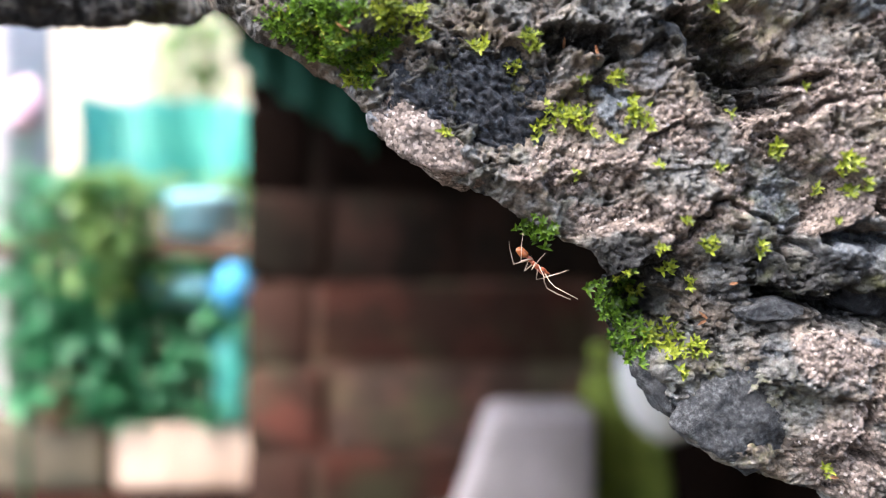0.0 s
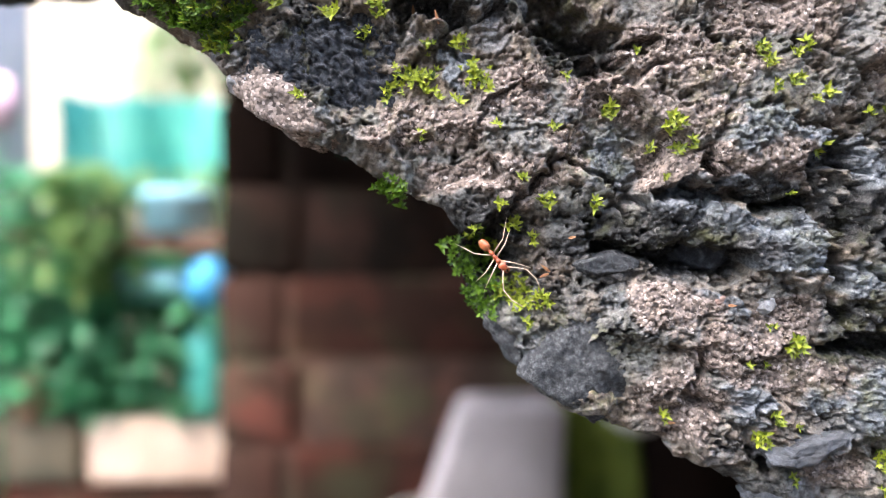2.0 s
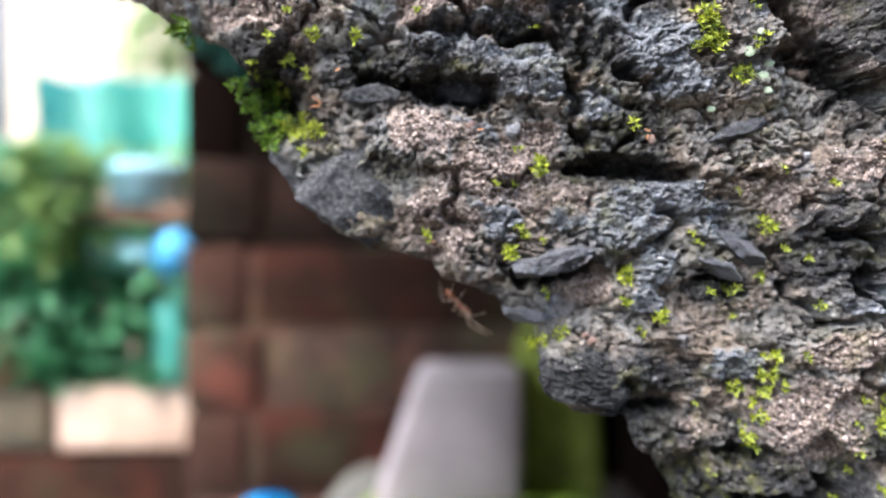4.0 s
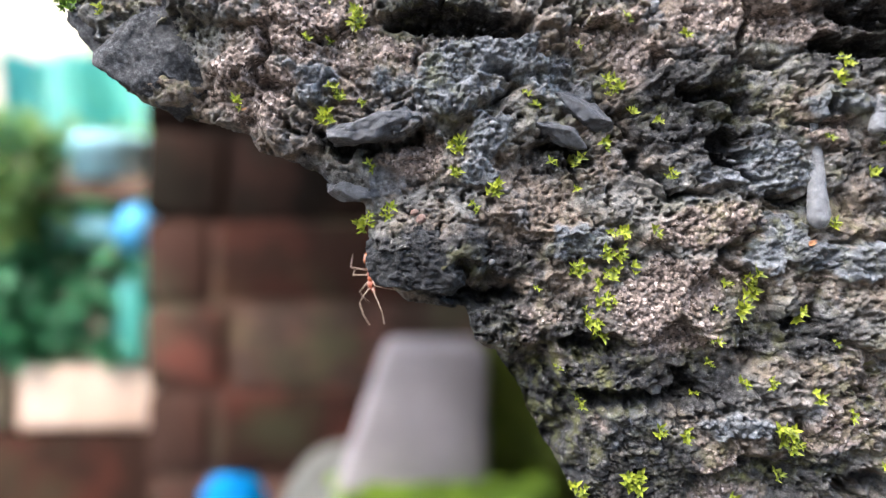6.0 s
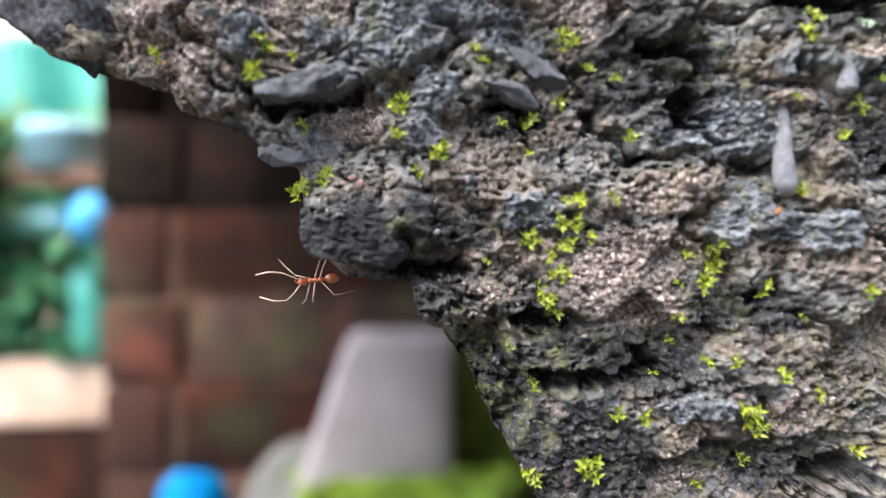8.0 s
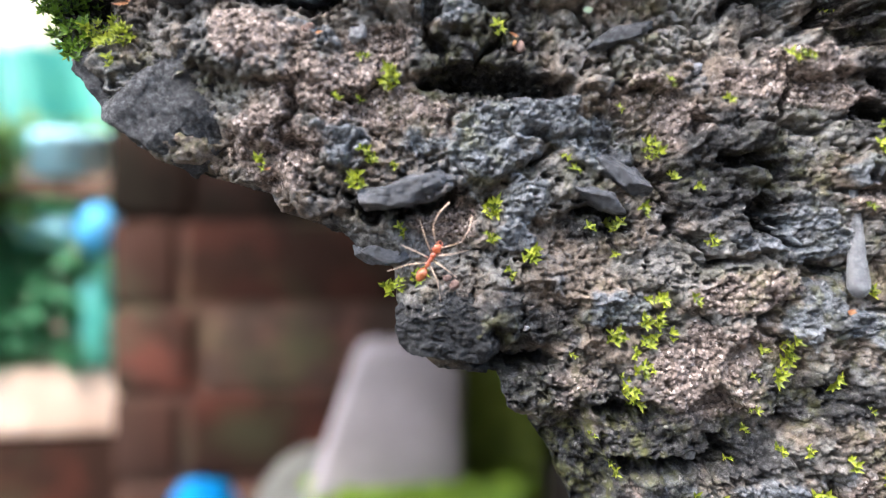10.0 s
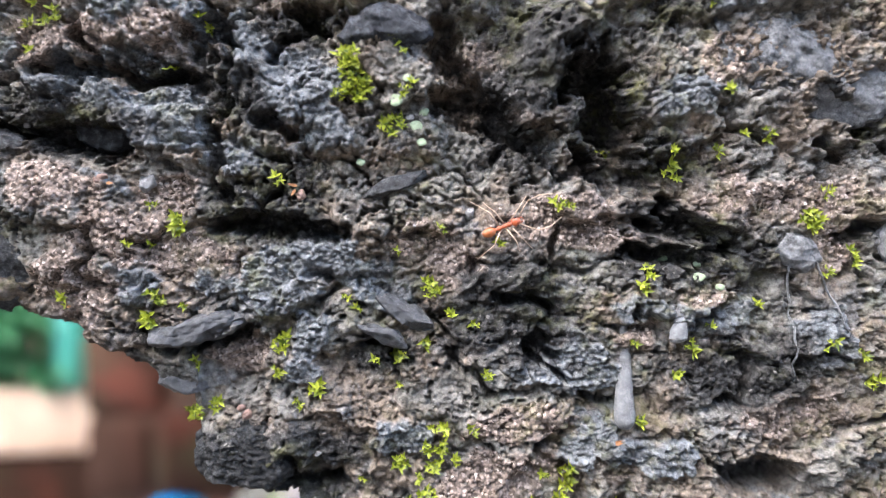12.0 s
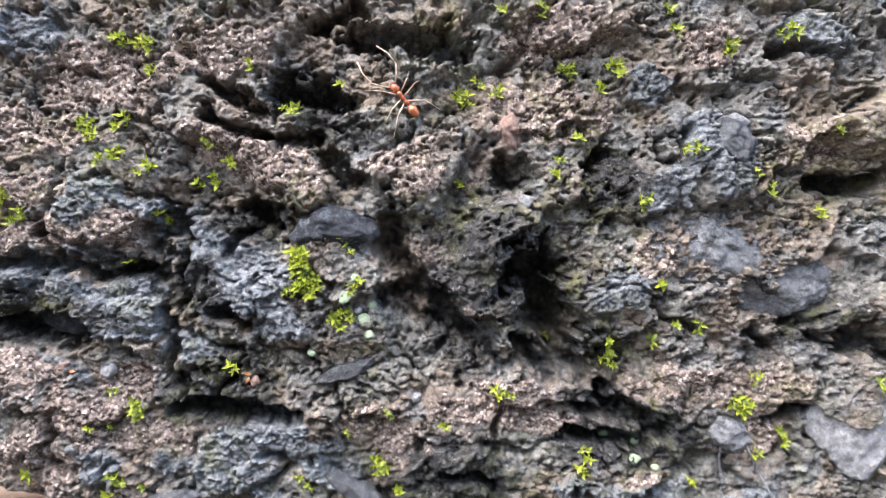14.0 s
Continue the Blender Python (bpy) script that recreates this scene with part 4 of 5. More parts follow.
TUFTS_SLAB = [
    (55.9, 6.7, 0.9), (38.7, 23.4, 1.4), (45.2, 36.7, 0.8), (38.9, 37.1, 1.1), (54.4, 40.0, 0.5), (56.5, 44.2, 0.9), (53.1, 44.5, 0.8), (58.1, 44.8, 0.9), (39.3, 47.1, 0.5), (55.4, 47.4, 1.4), (47.1, 49.4, 1.1), (41.0, 54.3, 0.6), (51.0, 57.5, 0.5), (39.2, 68.3, 0.9), (72.5, -10.5, 0.9), (73.8, -9.8, 1.1), (76.4, -8.5, 1.1), (85.9, -3.1, 0.8), (74.4, -2.2, 0.8), (86.2, 0.6, 1.4), (68.3, 4.1, 1.2), (73.2, 5.8, 0.6), (70.5, 6.9, 0.8), (69.5, 7.6, 0.9), (69.0, 14.3, 0.6), (66.1, 14.5, 0.5), (73.0, 17.3, 1.4), (69.6, 19.7, 0.6), (86.7, 23.1, 0.8), (72.5, 38.0, 0.6),
]
TUFTS_MIDDLE = [
    (76.7, 44.4, 0.9), (82.2, 48.7, 0.6), (84.4, 49.6, 0.9), (74.2, 50.4, 0.7), (76.0, 51.4, 0.9), (86.7, 52.0, 0.8), (68.9, 52.5, 0.8), (71.1, 53.1, 1.0), (83.8, 54.5, 0.9), (67.3, 55.2, 0.6), (68.0, 55.7, 0.8), (71.3, 56.9, 0.8), (66.6, 57.3, 0.9), (72.7, 57.7, 0.9), (67.6, 57.8, 0.9), (76.7, 64.3, 0.8), (76.3, 67.6, 0.9), (74.5, 68.0, 1.2), (72.2, 68.6, 1.2), (103.7, -48.4, 1.1), (111.0, -46.7, 1.6), (103.6, -35.7, 0.9), (100.5, -30.9, 0.7), (106.0, -26.0, 0.8), (105.0, -24.5, 1.1), (104.2, -22.6, 0.9), (106.4, -21.1, 1.2), (97.4, -19.4, 0.6), (105.3, -18.8, 0.9), (107.5, -17.3, 1.1),
]
TUFTS_LOW = [
    (110.7, -16.6, 0.8), (102.6, -16.5, 1.2), (108.6, -14.7, 1.1), (106.3, -14.3, 0.9), (107.4, -12.1, 0.7), (108.9, -11.7, 0.9), (88.5, -8.0, 0.9), (91.1, -5.7, 1.1), (102.6, -5.7, 0.6), (99.5, -2.2, 0.7), (102.4, -1.8, 1.0), (106.6, 0.4, 0.9), (109.7, 4.3, 0.6), (97.1, 5.2, 0.6), (95.4, 6.9, 0.7), (107.1, 8.1, 1.4), (102.5, 13.1, 0.6), (108.5, 16.2, 0.7), (101.2, 29.8, 1.2), (102.6, 30.8, 1.2), (97.5, 33.7, 1.0), (95.2, 34.2, 1.2), (103.4, 34.7, 0.8), (97.5, 35.0, 1.6), (104.4, 35.3, 0.8), (96.8, 37.3, 1.4), (96.2, 38.4, 1.6), (103.6, 39.2, 0.6), (102.5, 41.1, 0.9), (95.2, 59.1, 1.2),
]
TUFTS_CREVICE = [
    (102.1, 62.5, 0.5), (89.9, 64.9, 0.8), (125.4, -49.5, 0.6), (131.6, -46.1, 0.9), (132.5, -41.4, 1.3), (117.6, -39.8, 1.0), (131.0, -39.4, 1.6), (114.2, -39.2, 0.9), (119.7, -34.5, 0.6), (134.8, -33.9, 0.9), (125.6, -32.5, 0.9), (128.5, -32.1, 0.8), (121.5, -30.2, 0.6), (136.7, -26.8, 0.6), (121.0, -26.4, 0.7), (132.6, -23.0, 1.0), (121.6, -22.6, 0.7), (124.9, -22.3, 1.0), (126.6, -20.0, 1.1), (123.3, -18.9, 0.7), (126.2, -18.2, 1.1), (112.7, -11.6, 0.8), (136.0, -10.5, 0.8), (114.7, -4.4, 0.6), (114.8, -3.8, 0.7), (134.6, 0.4, 0.6), (113.1, 3.0, 0.7), (135.7, 8.5, 0.8), (136.5, 9.7, 0.7), (136.5, 10.7, 0.6),
]
TUFTS_RIGHT = [
    (116.2, 14.2, 0.7), (125.4, 19.2, 0.6), (123.9, 19.8, 0.9), (131.8, 26.7, 0.6), (118.6, 48.5, 0.6), (131.4, 49.8, 0.6), (132.0, 51.6, 0.7), (134.6, 54.7, 0.6), (119.0, 60.3, 1.3), (123.4, 61.2, 1.1), (120.9, 62.6, 0.9), (133.3, 63.9, 1.1), (124.0, 71.6, 0.6), (129.3, 71.8, 0.9), (145.5, -44.4, 0.9), (139.3, -36.5, 0.8), (144.1, -23.4, 0.8), (140.7, -4.2, 0.7), (141.2, -3.8, 0.6), (142.8, -0.2, 1.0), (161.0, 0.2, 1.0), (145.1, 2.6, 0.6), (152.2, 5.6, 0.5), (160.8, 10.3, 0.8), (158.5, 17.3, 1.6), (160.6, 21.1, 1.0), (139.8, 23.9, 1.3), (139.4, 26.4, 0.5), (145.4, 26.5, 1.0), (148.8, 28.7, 0.6),
]
TUFTS_FAR = [
    (151.9, 28.9, 0.9), (146.5, 34.3, 0.7), (143.5, 46.0, 1.0), (161.2, 47.7, 1.0), (158.2, 49.7, 0.7), (149.9, 53.4, 1.2), (137.6, 61.9, 0.9), (139.5, 64.4, 1.2), (155.2, 67.1, 1.1), (162.4, 69.0, 1.2), (147.8, 69.4, 0.9), (146.8, 72.4, 0.8), (168.0, -5.3, 1.1), (165.4, -1.0, 0.8), (165.7, 11.8, 0.9), (165.1, 12.7, 0.9), (177.2, 20.3, 0.8), (168.8, 44.7, 0.8), (169.7, 55.4, 0.7),
]
ALL_TUFTS = TUFTS_EDGE + TUFTS_SLAB + TUFTS_MIDDLE + TUFTS_LOW + TUFTS_CREVICE + TUFTS_RIGHT + TUFTS_FAR

moss_rng = random.Random(4)
ROSETTES = [rosette_mesh(moss_rng, MAT_MOSS, "rosette", moss_rng.choice((4, 5, 6, 7)), moss_rng.uniform(0.4, 1.0)) for _ in range(10)]
DARK_ROSETTES = [rosette_mesh(moss_rng, MAT_DARK_MOSS, "rosette", 7, moss_rng.uniform(0.4, 0.9)) for _ in range(5)]
for tu, tv, tr in ALL_TUFTS:
    clump(tu, tv, tr, moss_rng, ROSETTES, "small bright green moss tuft on dark rock" if tr < 1.2 else "bright lime green moss clump on dark rock")
# cushions along the rim: from u, v to u, v, width, how many
for a, b, c, d, wide, many, dark in ((-19, 66.8, -6.5, 59.9, 1.4, 75, 1), (-15.5, 69.0, -5, 63.5, 3.0, 70, 1), (-14, 66.5, -5, 60.5, 3.0, 24, 0), (-6, 66.5, 2, 67, 2.5, 20, 0), (-7.5, 61, -5.6, 55.5, 1.2, 14, 0), (14.0, 41.0, 20.5, 36.5, 0.5, 12, 1), (26.8, 29.5, 31.8, 20.6, 0.7, 30, 1), (28.0, 31.5, 35.5, 24.5, 2.6, 30, 1), (17.5, 53.0, 29.0, 55.0, 3.0, 16, 0)):
    for k in range(many // 3):
        t = moss_rng.random()
        clump(a + (c - a) * t + moss_rng.uniform(-wide, wide), b + (d - b) * t + moss_rng.uniform(-wide, wide) * 0.5, 1.5, moss_rng, DARK_ROSETTES if dark else ROSETTES, "dense dark green moss on the rock's edge" if dark else "bright green moss along the rock's edge", 1.1, 5, 0.3, 0.95)


# pale green scales of lichen
def lichen(u, v, size, seed):
    bm = bmesh.new()
    for vert in ball(bm, (0, 0, 0), (size, 0.18, size * 0.8), None, 3):
        vert.co += noise.noise_vector(vert.co / 0.6 + Vector((seed, 0, 0))) * 0.22 * size
        vert.co /= 1000
    ob = thing("lichen_scale", bm, MAT_LICHEN, "small pale grey-green lichen scale on rock", "lichen", "lichen scales on the rock")
    ob.location = spot(u, v, surface(u, v))
    ob.rotation_euler = (radians(-15), 0, radians(seed * 20 % 40 - 20))


for k, (lu, lv, ls) in enumerate(((102.4, 33.2, 1.0), (106.2, 32.0, 0.8), (105.1, 30.1, 0.9), (97.7, 25.3, 0.6), (105.8, 27.9, 0.7), (143.5, 9.6, 0.8), (144.6, 11.2, 0.6), (140.5, 11.8, 0.7), (104.0, 36.0, 0.6), (146.5, 8.2, 0.6))):
    lichen(lu, lv, ls, k + 1)


# dry husks and crumbs caught on the face
def husk(u, v, length, turn, seed):
    rng = random.Random(seed)
    bm = bmesh.new()
    for k in range(rng.choice((1, 2, 2))):
        a = radians(turn + rng.uniform(-60, 60))
        way = Vector((math.cos(a), rng.uniform(-0.5, 0.0), math.sin(a))).normalized()
        leaf(bm, Vector((rng.uniform(-0.3, 0.3), 0, rng.uniform(-0.3, 0.3))) * 0.001, way, Vector((0, -1, 0.2)).normalized(), length * rng.uniform(0.7, 1.1) / 1000, 0.00022, rng.uniform(0.1, 0.5))
    bmesh.ops.solidify(bm, geom=list(bm.faces), thickness=0.00008)
    ob = thing("husk", bm, MAT_HUSK, "curled orange-brown dry husk on the rock", "husk", "dry husks on the rock")
    ob.location = spot(u, v, surface(u, v) + 0.3)
    return ob


for k, (hu, hv, n, turn) in enumerate(((39.5, 27.0, 2.2, 170), (24.0, 61.0, 1.8, 100), (42.0, 31.8, 1.0, 60), (20.0, 63.5, 1.4, 80), (63.5, 23.0, 1.5, 20), (89.0, 22.0, 1.4, 200), (160.0, 33.3, 1.6, 15), (132.5, -13.4, 1.2, 330), (56.5, 6.0, 1.4, 20), (-12.0, 63.0, 2.0, 70), (-8.0, 64.5, 1.8, 120))):
    husk(hu, hv, n, turn, k)


# ---- ant ----
def ant_leg(parent, root, knee, ankle, foot, label):
    """A leg with its own origin at the hip, in millimetres of the ant."""
    root, knee, ankle, foot = (Vector(p) / 1000 for p in (root, knee, ankle, foot))
    bm = bmesh.new()
    tube(bm, [Vector((0, 0, 0)), (knee - root) * 0.5, knee - root], [0.00009, 0.00008, 0.00005], 6)
    leg = part("leg", bm, MAT_ANT_LEG, parent, label)
    leg.location = root
    bm = bmesh.new()
    tube(bm, [knee - root, (knee + ankle) / 2 - root, ankle - root], [0.00005, 0.00005, 0.000035], 6)
    part("shin", bm, MAT_ANT_LEG, leg)
    bm = bmesh.new()
    tube(bm, [ankle - root, (ankle + foot) / 2 - root, foot - root], [0.000035, 0.00003, 0.000025], 6)
    part("foot", bm, MAT_ANT_LEG, leg)
    return leg


def build_ant():
    ant = tagged(new("ant"), "slender orange weaver ant with long pale legs", "ant")
    bm = bmesh.new()
    ball(bm, (-0.00188, 0, 0.0007), (0.00096, 0.00064, 0.00062))
    for v in bm.verts:
        v.co.z += 0.00006 * math.sin((v.co.x + 0.002) * 5200)
    part("gaster", bm, MAT_ANT_PALE, ant, "glossy amber abdomen")
    bm = bmesh.new()
    ball(bm, (-0.00092, 0, 0.00072), (0.00026, 0.00018, 0.00026))
    part("waist", bm, MAT_ANT, ant)
    bm = bmesh.new()
    ball(bm, (-0.00045, 0, 0.0008), (0.00046, 0.00032, 0.00036))
    ball(bm, (0.0003, 0, 0.00092), (0.00058, 0.00028, 0.00030))
    ball(bm, (0.00085, 0, 0.00098), (0.00042, 0.00036, 0.00036))
    part("thorax", bm, MAT_ANT, ant, "narrow reddish-orange thorax")
    bm = bmesh.new()
    for v in ball(bm, (0.00178, 0, 0.00095), (0.00066, 0.00064, 0.00046)):
        v.co.y *= 1.0 - 0.32 * max(0.0, (v.co.x - 0.00178) / 0.00066)
    skull = part("head", bm, MAT_ANT, ant, "heart-shaped reddish head")
    for s in (-1, 1):
        bm = bmesh.new()
        ball(bm, (0.0018, s * 0.00052, 0.00115), (0.00017, 0.00012, 0.00015), None, 2)
        part("eye", bm, MAT_ANT_EYE, skull, "small black eye")
        bm = bmesh.new()
        tube(bm, [(0.00228, s * 0.0003, 0.0008), (0.0026, s * 0.0003, 0.00075), (0.00285, s * 0.00004, 0.0007)], [0.00013, 0.0001, 0.00003], 6)
        part("mandible", bm, MAT_ANT, skull)
        bm = bmesh.new()
        tube(bm, [(0, 0, 0), (0.0010, s * 0.0010, 0.0007), (0.0019, s * 0.0017, 0.0010)], [0.00008, 0.00006, 0.00006], 6)
        feeler = part("antenna", bm, MAT_ANT_LEG, ant, "long elbowed pale antenna")
        feeler.location = (0.0021, s * 0.0003, 0.00105)
        bm = bmesh.new()
        tube(bm, [(0.0019, s * 0.0017, 0.0010), (0.0036, s * 0.0018, 0.0007), (0.0053, s * 0.0013, 0.0003)], [0.00006, 0.00007, 0.00008], 6)
        part("antenna_tip", bm, MAT_ANT_LEG, feeler)
    legs = []
    for s in (-1, 1):
        legs.append((ant_leg(ant, (0.95, s * 0.25, 0.75), (2.1, s * 1.9, 1.9), (3.2, s * 3.0, 0.5), (3.8, s * 3.5, -0.5), "long pale front leg"), s, 0))
        legs.append((ant_leg(ant, (0.3, s * 0.25, 0.72), (0.2, s * 2.3, 2.0), (0.0, s * 3.5, 0.4), (0.0, s * 4.1, -0.6), "long pale middle leg"), s, 1))
        legs.append((ant_leg(ant, (-0.35, s * 0.25, 0.65), (-1.6, s * 2.1, 2.1), (-3.0, s * 3.2, 0.5), (-3.7, s * 3.8, -0.5), "long pale hind leg"), s, 2))
    for ob in ant.children_recursive:
        ob.data.transform(Matrix.Scale(1.05, 4))
        ob.location *= 1.05
    return ant, legs


ant, ant_legs = build_ant()
# seconds, u, v, out of the face, heading, lean round the heading
ANT_ROWS = [
    (0.0, 17.2, 35.4, -3.5, -38, 82),
    (0.3, 20.2, 34.4, -1.0, -27, 80),
    (0.6, 22.3, 33.4, -0.5, -26, 75),
    (0.9, 22.9, 33.4, 0.5, -16, 62),
    (1.2, 25.0, 34.2, 1.3, 1, 40),
    (1.5, 29.9, 33.7, 2.0, 14, 10),
    (1.8, 31.0, 32.6, 2.0, -29, 0),
    (2.1, 32.0, 28.0, 1.3, -54, 10),
    (2.4, 35.9, 22.4, 0.0, -68, 25),
    (2.7, 42.4, 8.8, 2.0, -69, 20),
    (3.0, 47.9, 4.8, 0.5, -22, 72),
    (3.3, 53.5, 1.9, -1.3, -45, 62),
    (3.6, 57.4, -2.0, -2.5, -58, 50),
    (3.9, 60.6, -3.1, -7.6, -41, 70),
    (4.2, 63.5, -5.0, -12.6, -45, 80),
    (4.8, 67.0, -5.5, -8.0, -40, 60),
    (5.3, 71.5, -9.0, -6.0, -52, 45),
    (5.8, 73.8, -15.0, -6.0, -75, 40),
    (6.3, 76.8, -21.5, -6.3, -80, 62),
    (6.5, 79.7, -24.2, -6.3, -55, 72),
    (6.7, 77.9, -24.1, -6.3, -81, 40),
    (6.8, 76.6, -23.4, -5.6, -118, 5),
    (6.9, 75.1, -22.7, -5.0, -150, -35),
    (7.1, 75.2, -23.5, -5.0, -132, -15),
    (7.2, 75.7, -23.9, -5.0, -130, -12),
    (8.2, 75.0, -20.5, -3.0, -188, -30),
    (9.3, 73.3, -15.5, -1.3, -247, -55),
    (9.5, 73.8, -12.9, 0.0, -285, -35),
    (9.7, 74.8, -6.7, 2.0, -275, -10),
    (9.9, 76.3, -6.5, 2.5, -294, 0),
    (10.1, 80.3, -5.8, 2.5, -309, 0),
    (10.3, 85.7, -3.7, 2.5, -335, 0),
    (10.4, 85.9, -2.6, 2.5, -338, 0),
    (10.7, 90.7, 2.5, 2.5, -325, 0),
    (11.0, 99.1, 8.8, 2.0, -320, 0),
    (11.3, 113.8, 15.8, 1.3, -327, 0),
    (11.6, 116.3, 16.5, 1.3, -337, 0),
    (11.9, 117.5, 15.8, 1.3, -353, 0),
    (12.2, 114.2, 19.9, 1.3, -285, 0),
    (12.5, 114.8, 21.6, 0.5, -272, 0),
    (12.8, 114.2, 25.7, 0.0, -282, 0),
    (13.1, 116.5, 36.0, 3.8, -272, 0),
    (13.4, 118.9, 42.5, 3.8, -289, 0),
    (13.7, 117.7, 50.0, 2.5, -257, 0),
    (14.0, 110.8, 60.2, 0.5, -230, 0),
]


def ant_pose(u, v, h, heading, lean):
    c, s = math.cos(radians(heading)), math.sin(radians(heading))
    ahead, flank = Vector((c, 0, s)), Vector((s, 0, -c))
    up = Vector((0, -1, 0)) * math.cos(radians(lean)) + flank * math.sin(radians(lean))
    left = up.cross(ahead)
    m = Matrix((ahead, left, up)).transposed().to_4x4()
    m.translation = spot(u, v, h)
    return m


# ---- behind the rock: ground, brick pier and what stands round it ----
bm = bmesh.new()
bmesh.ops.create_grid(bm, x_segments=120, y_segments=120, size=1.0)
for v in bm.verts:
    r = max(abs(v.co.x), abs(v.co.y))
    k = 0.9 if r < 0.5 else 0.9 + (r - 0.5) * 2 * 900
    v.co.x, v.co.y = v.co.x * k * 2, v.co.y * k * 2 + 0.4
    v.co.z = 0.012 * noise.noise(v.co * 6) if r < 0.5 else 0
ground = thing("ground", bm, MAT_SOIL, "damp dark garden soil", "ground", kind="structure")


def brick_mesh(name, mat, seed, size=(0.217, 0.10, 0.066)):
    bm = bmesh.new()
    box(bm, -size[0] / 2, size[0] / 2, -size[1] / 2, size[1] / 2, -size[2] / 2, size[2] / 2, 0.006)
    roughen(bm, 0.03, 0.003, seed)
    return mesh_of(name, bm, mat)


RED = [brick_mesh("brick", MAT_BRICK, k) for k in range(4)]
BLACK = [brick_mesh("brick", MAT_DEEP_SHADE_BRICK, k + 5) for k in range(3)]
bm = bmesh.new()
box(bm, -0.130, 0.175, 0.546, 0.66, 0.0, BASE + 0.003, 0.004)
roughen(bm, 0.05, 0.004)
pier = thing("brick_pier", bm, MAT_PIER_MORTAR, "old dark brick pier with stained mortar", "brick wall", kind="structure")
# Upper mortar, its colour darkened for the shade it lies in.
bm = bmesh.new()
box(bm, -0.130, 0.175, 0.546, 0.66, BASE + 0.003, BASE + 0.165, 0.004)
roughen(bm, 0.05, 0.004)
part("sooty_mortar", bm, MAT_DARK_BRICK, pier, "mortar in the upper pier with shade put into its dark colour")
brick_rng = random.Random(9)
MOSSY = [brick_mesh("brick", MAT_MOSSY_BRICK, k + 31) for k in range(2)]
HALF_MOSSY = [brick_mesh("brick", MAT_MOSSY_BRICK, k + 35, (0.1025, 0.10, 0.064)) for k in range(2)]
HALF_RED = [brick_mesh("brick", MAT_RED_BRICK, k + 11, (0.1025, 0.10, 0.064)) for k in range(2)]
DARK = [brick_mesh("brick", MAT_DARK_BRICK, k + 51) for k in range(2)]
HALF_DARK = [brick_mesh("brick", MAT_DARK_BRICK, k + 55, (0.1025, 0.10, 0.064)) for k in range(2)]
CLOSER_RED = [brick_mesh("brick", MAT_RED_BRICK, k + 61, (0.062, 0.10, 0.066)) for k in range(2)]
CLOSER_BLACK = [brick_mesh("brick", MAT_DEEP_SHADE_BRICK, k + 69, (0.062, 0.10, 0.066)) for k in range(2)]
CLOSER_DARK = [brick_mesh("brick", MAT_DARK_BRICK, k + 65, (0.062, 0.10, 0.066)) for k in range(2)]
HALF_BLACK = [brick_mesh("brick", MAT_DEEP_SHADE_BRICK, k + 15, (0.1025, 0.10, 0.064)) for k in range(2)]
for row in range(7):
    z = BASE + 0.005 + (row - 3) * 0.068 - 0.034
    x = -0.137
    for k in range(4):
        half = k == 0 or (k == 1 and row % 2 == 0)
        wide = (0.062, 0.05)[row % 2] if k == 0 else (0.1025 if half else 0.215)
        if x + wide > 0.19 or (row == 6 and k > 2):
            break
        # Higher courses get darker bricks as painted shade; lower ones vary at random.
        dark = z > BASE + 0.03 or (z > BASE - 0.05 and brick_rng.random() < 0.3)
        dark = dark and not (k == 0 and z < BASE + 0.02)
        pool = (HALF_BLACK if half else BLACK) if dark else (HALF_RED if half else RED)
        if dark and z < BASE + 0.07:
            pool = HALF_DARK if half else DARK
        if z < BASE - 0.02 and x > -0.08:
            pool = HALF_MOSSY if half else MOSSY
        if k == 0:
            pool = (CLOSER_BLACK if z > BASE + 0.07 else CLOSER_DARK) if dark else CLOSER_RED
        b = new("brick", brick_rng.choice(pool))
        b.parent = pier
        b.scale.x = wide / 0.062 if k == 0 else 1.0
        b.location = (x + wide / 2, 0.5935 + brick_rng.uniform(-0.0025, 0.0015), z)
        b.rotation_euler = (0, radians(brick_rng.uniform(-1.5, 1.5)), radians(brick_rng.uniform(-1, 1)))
        x += wide + 0.006

# concrete block
bm = bmesh.new()
box(bm, 0.02, 0.128, 0.50, 0.60, 0.0, BASE - 0.089, 0.008)
for v in bm.verts:
    if v.co.x < 0.07:
        v.co.x += (v.co.z / 0.203 - 0.6) * 0.07
roughen(bm, 0.04, 0.003)
block = thing("concrete_block", bm, MAT_CONCRETE, "pale grey concrete block leaning by the brick pier", "concrete block")
bm = bmesh.new()
for v in ball(bm, (0.182, 0.50, BASE - 0.062), (0.042, 0.04, 0.047)):
    v.co += noise.noise_vector(v.co / 0.04) * 0.006
thing("pale_boulder", bm, MAT_PALE_BOULDER, "pale rounded boulder behind the block", "stone")
bm = bmesh.new()
for v in ball(bm, (0.012, 0.545, 0.05), (0.05, 0.05, 0.078)):
    v.co += noise.noise_vector(v.co / 0.04) * 0.008
thing("grey_boulder", bm, MAT_BOULDER, "grey rough boulder on the soil", "stone")


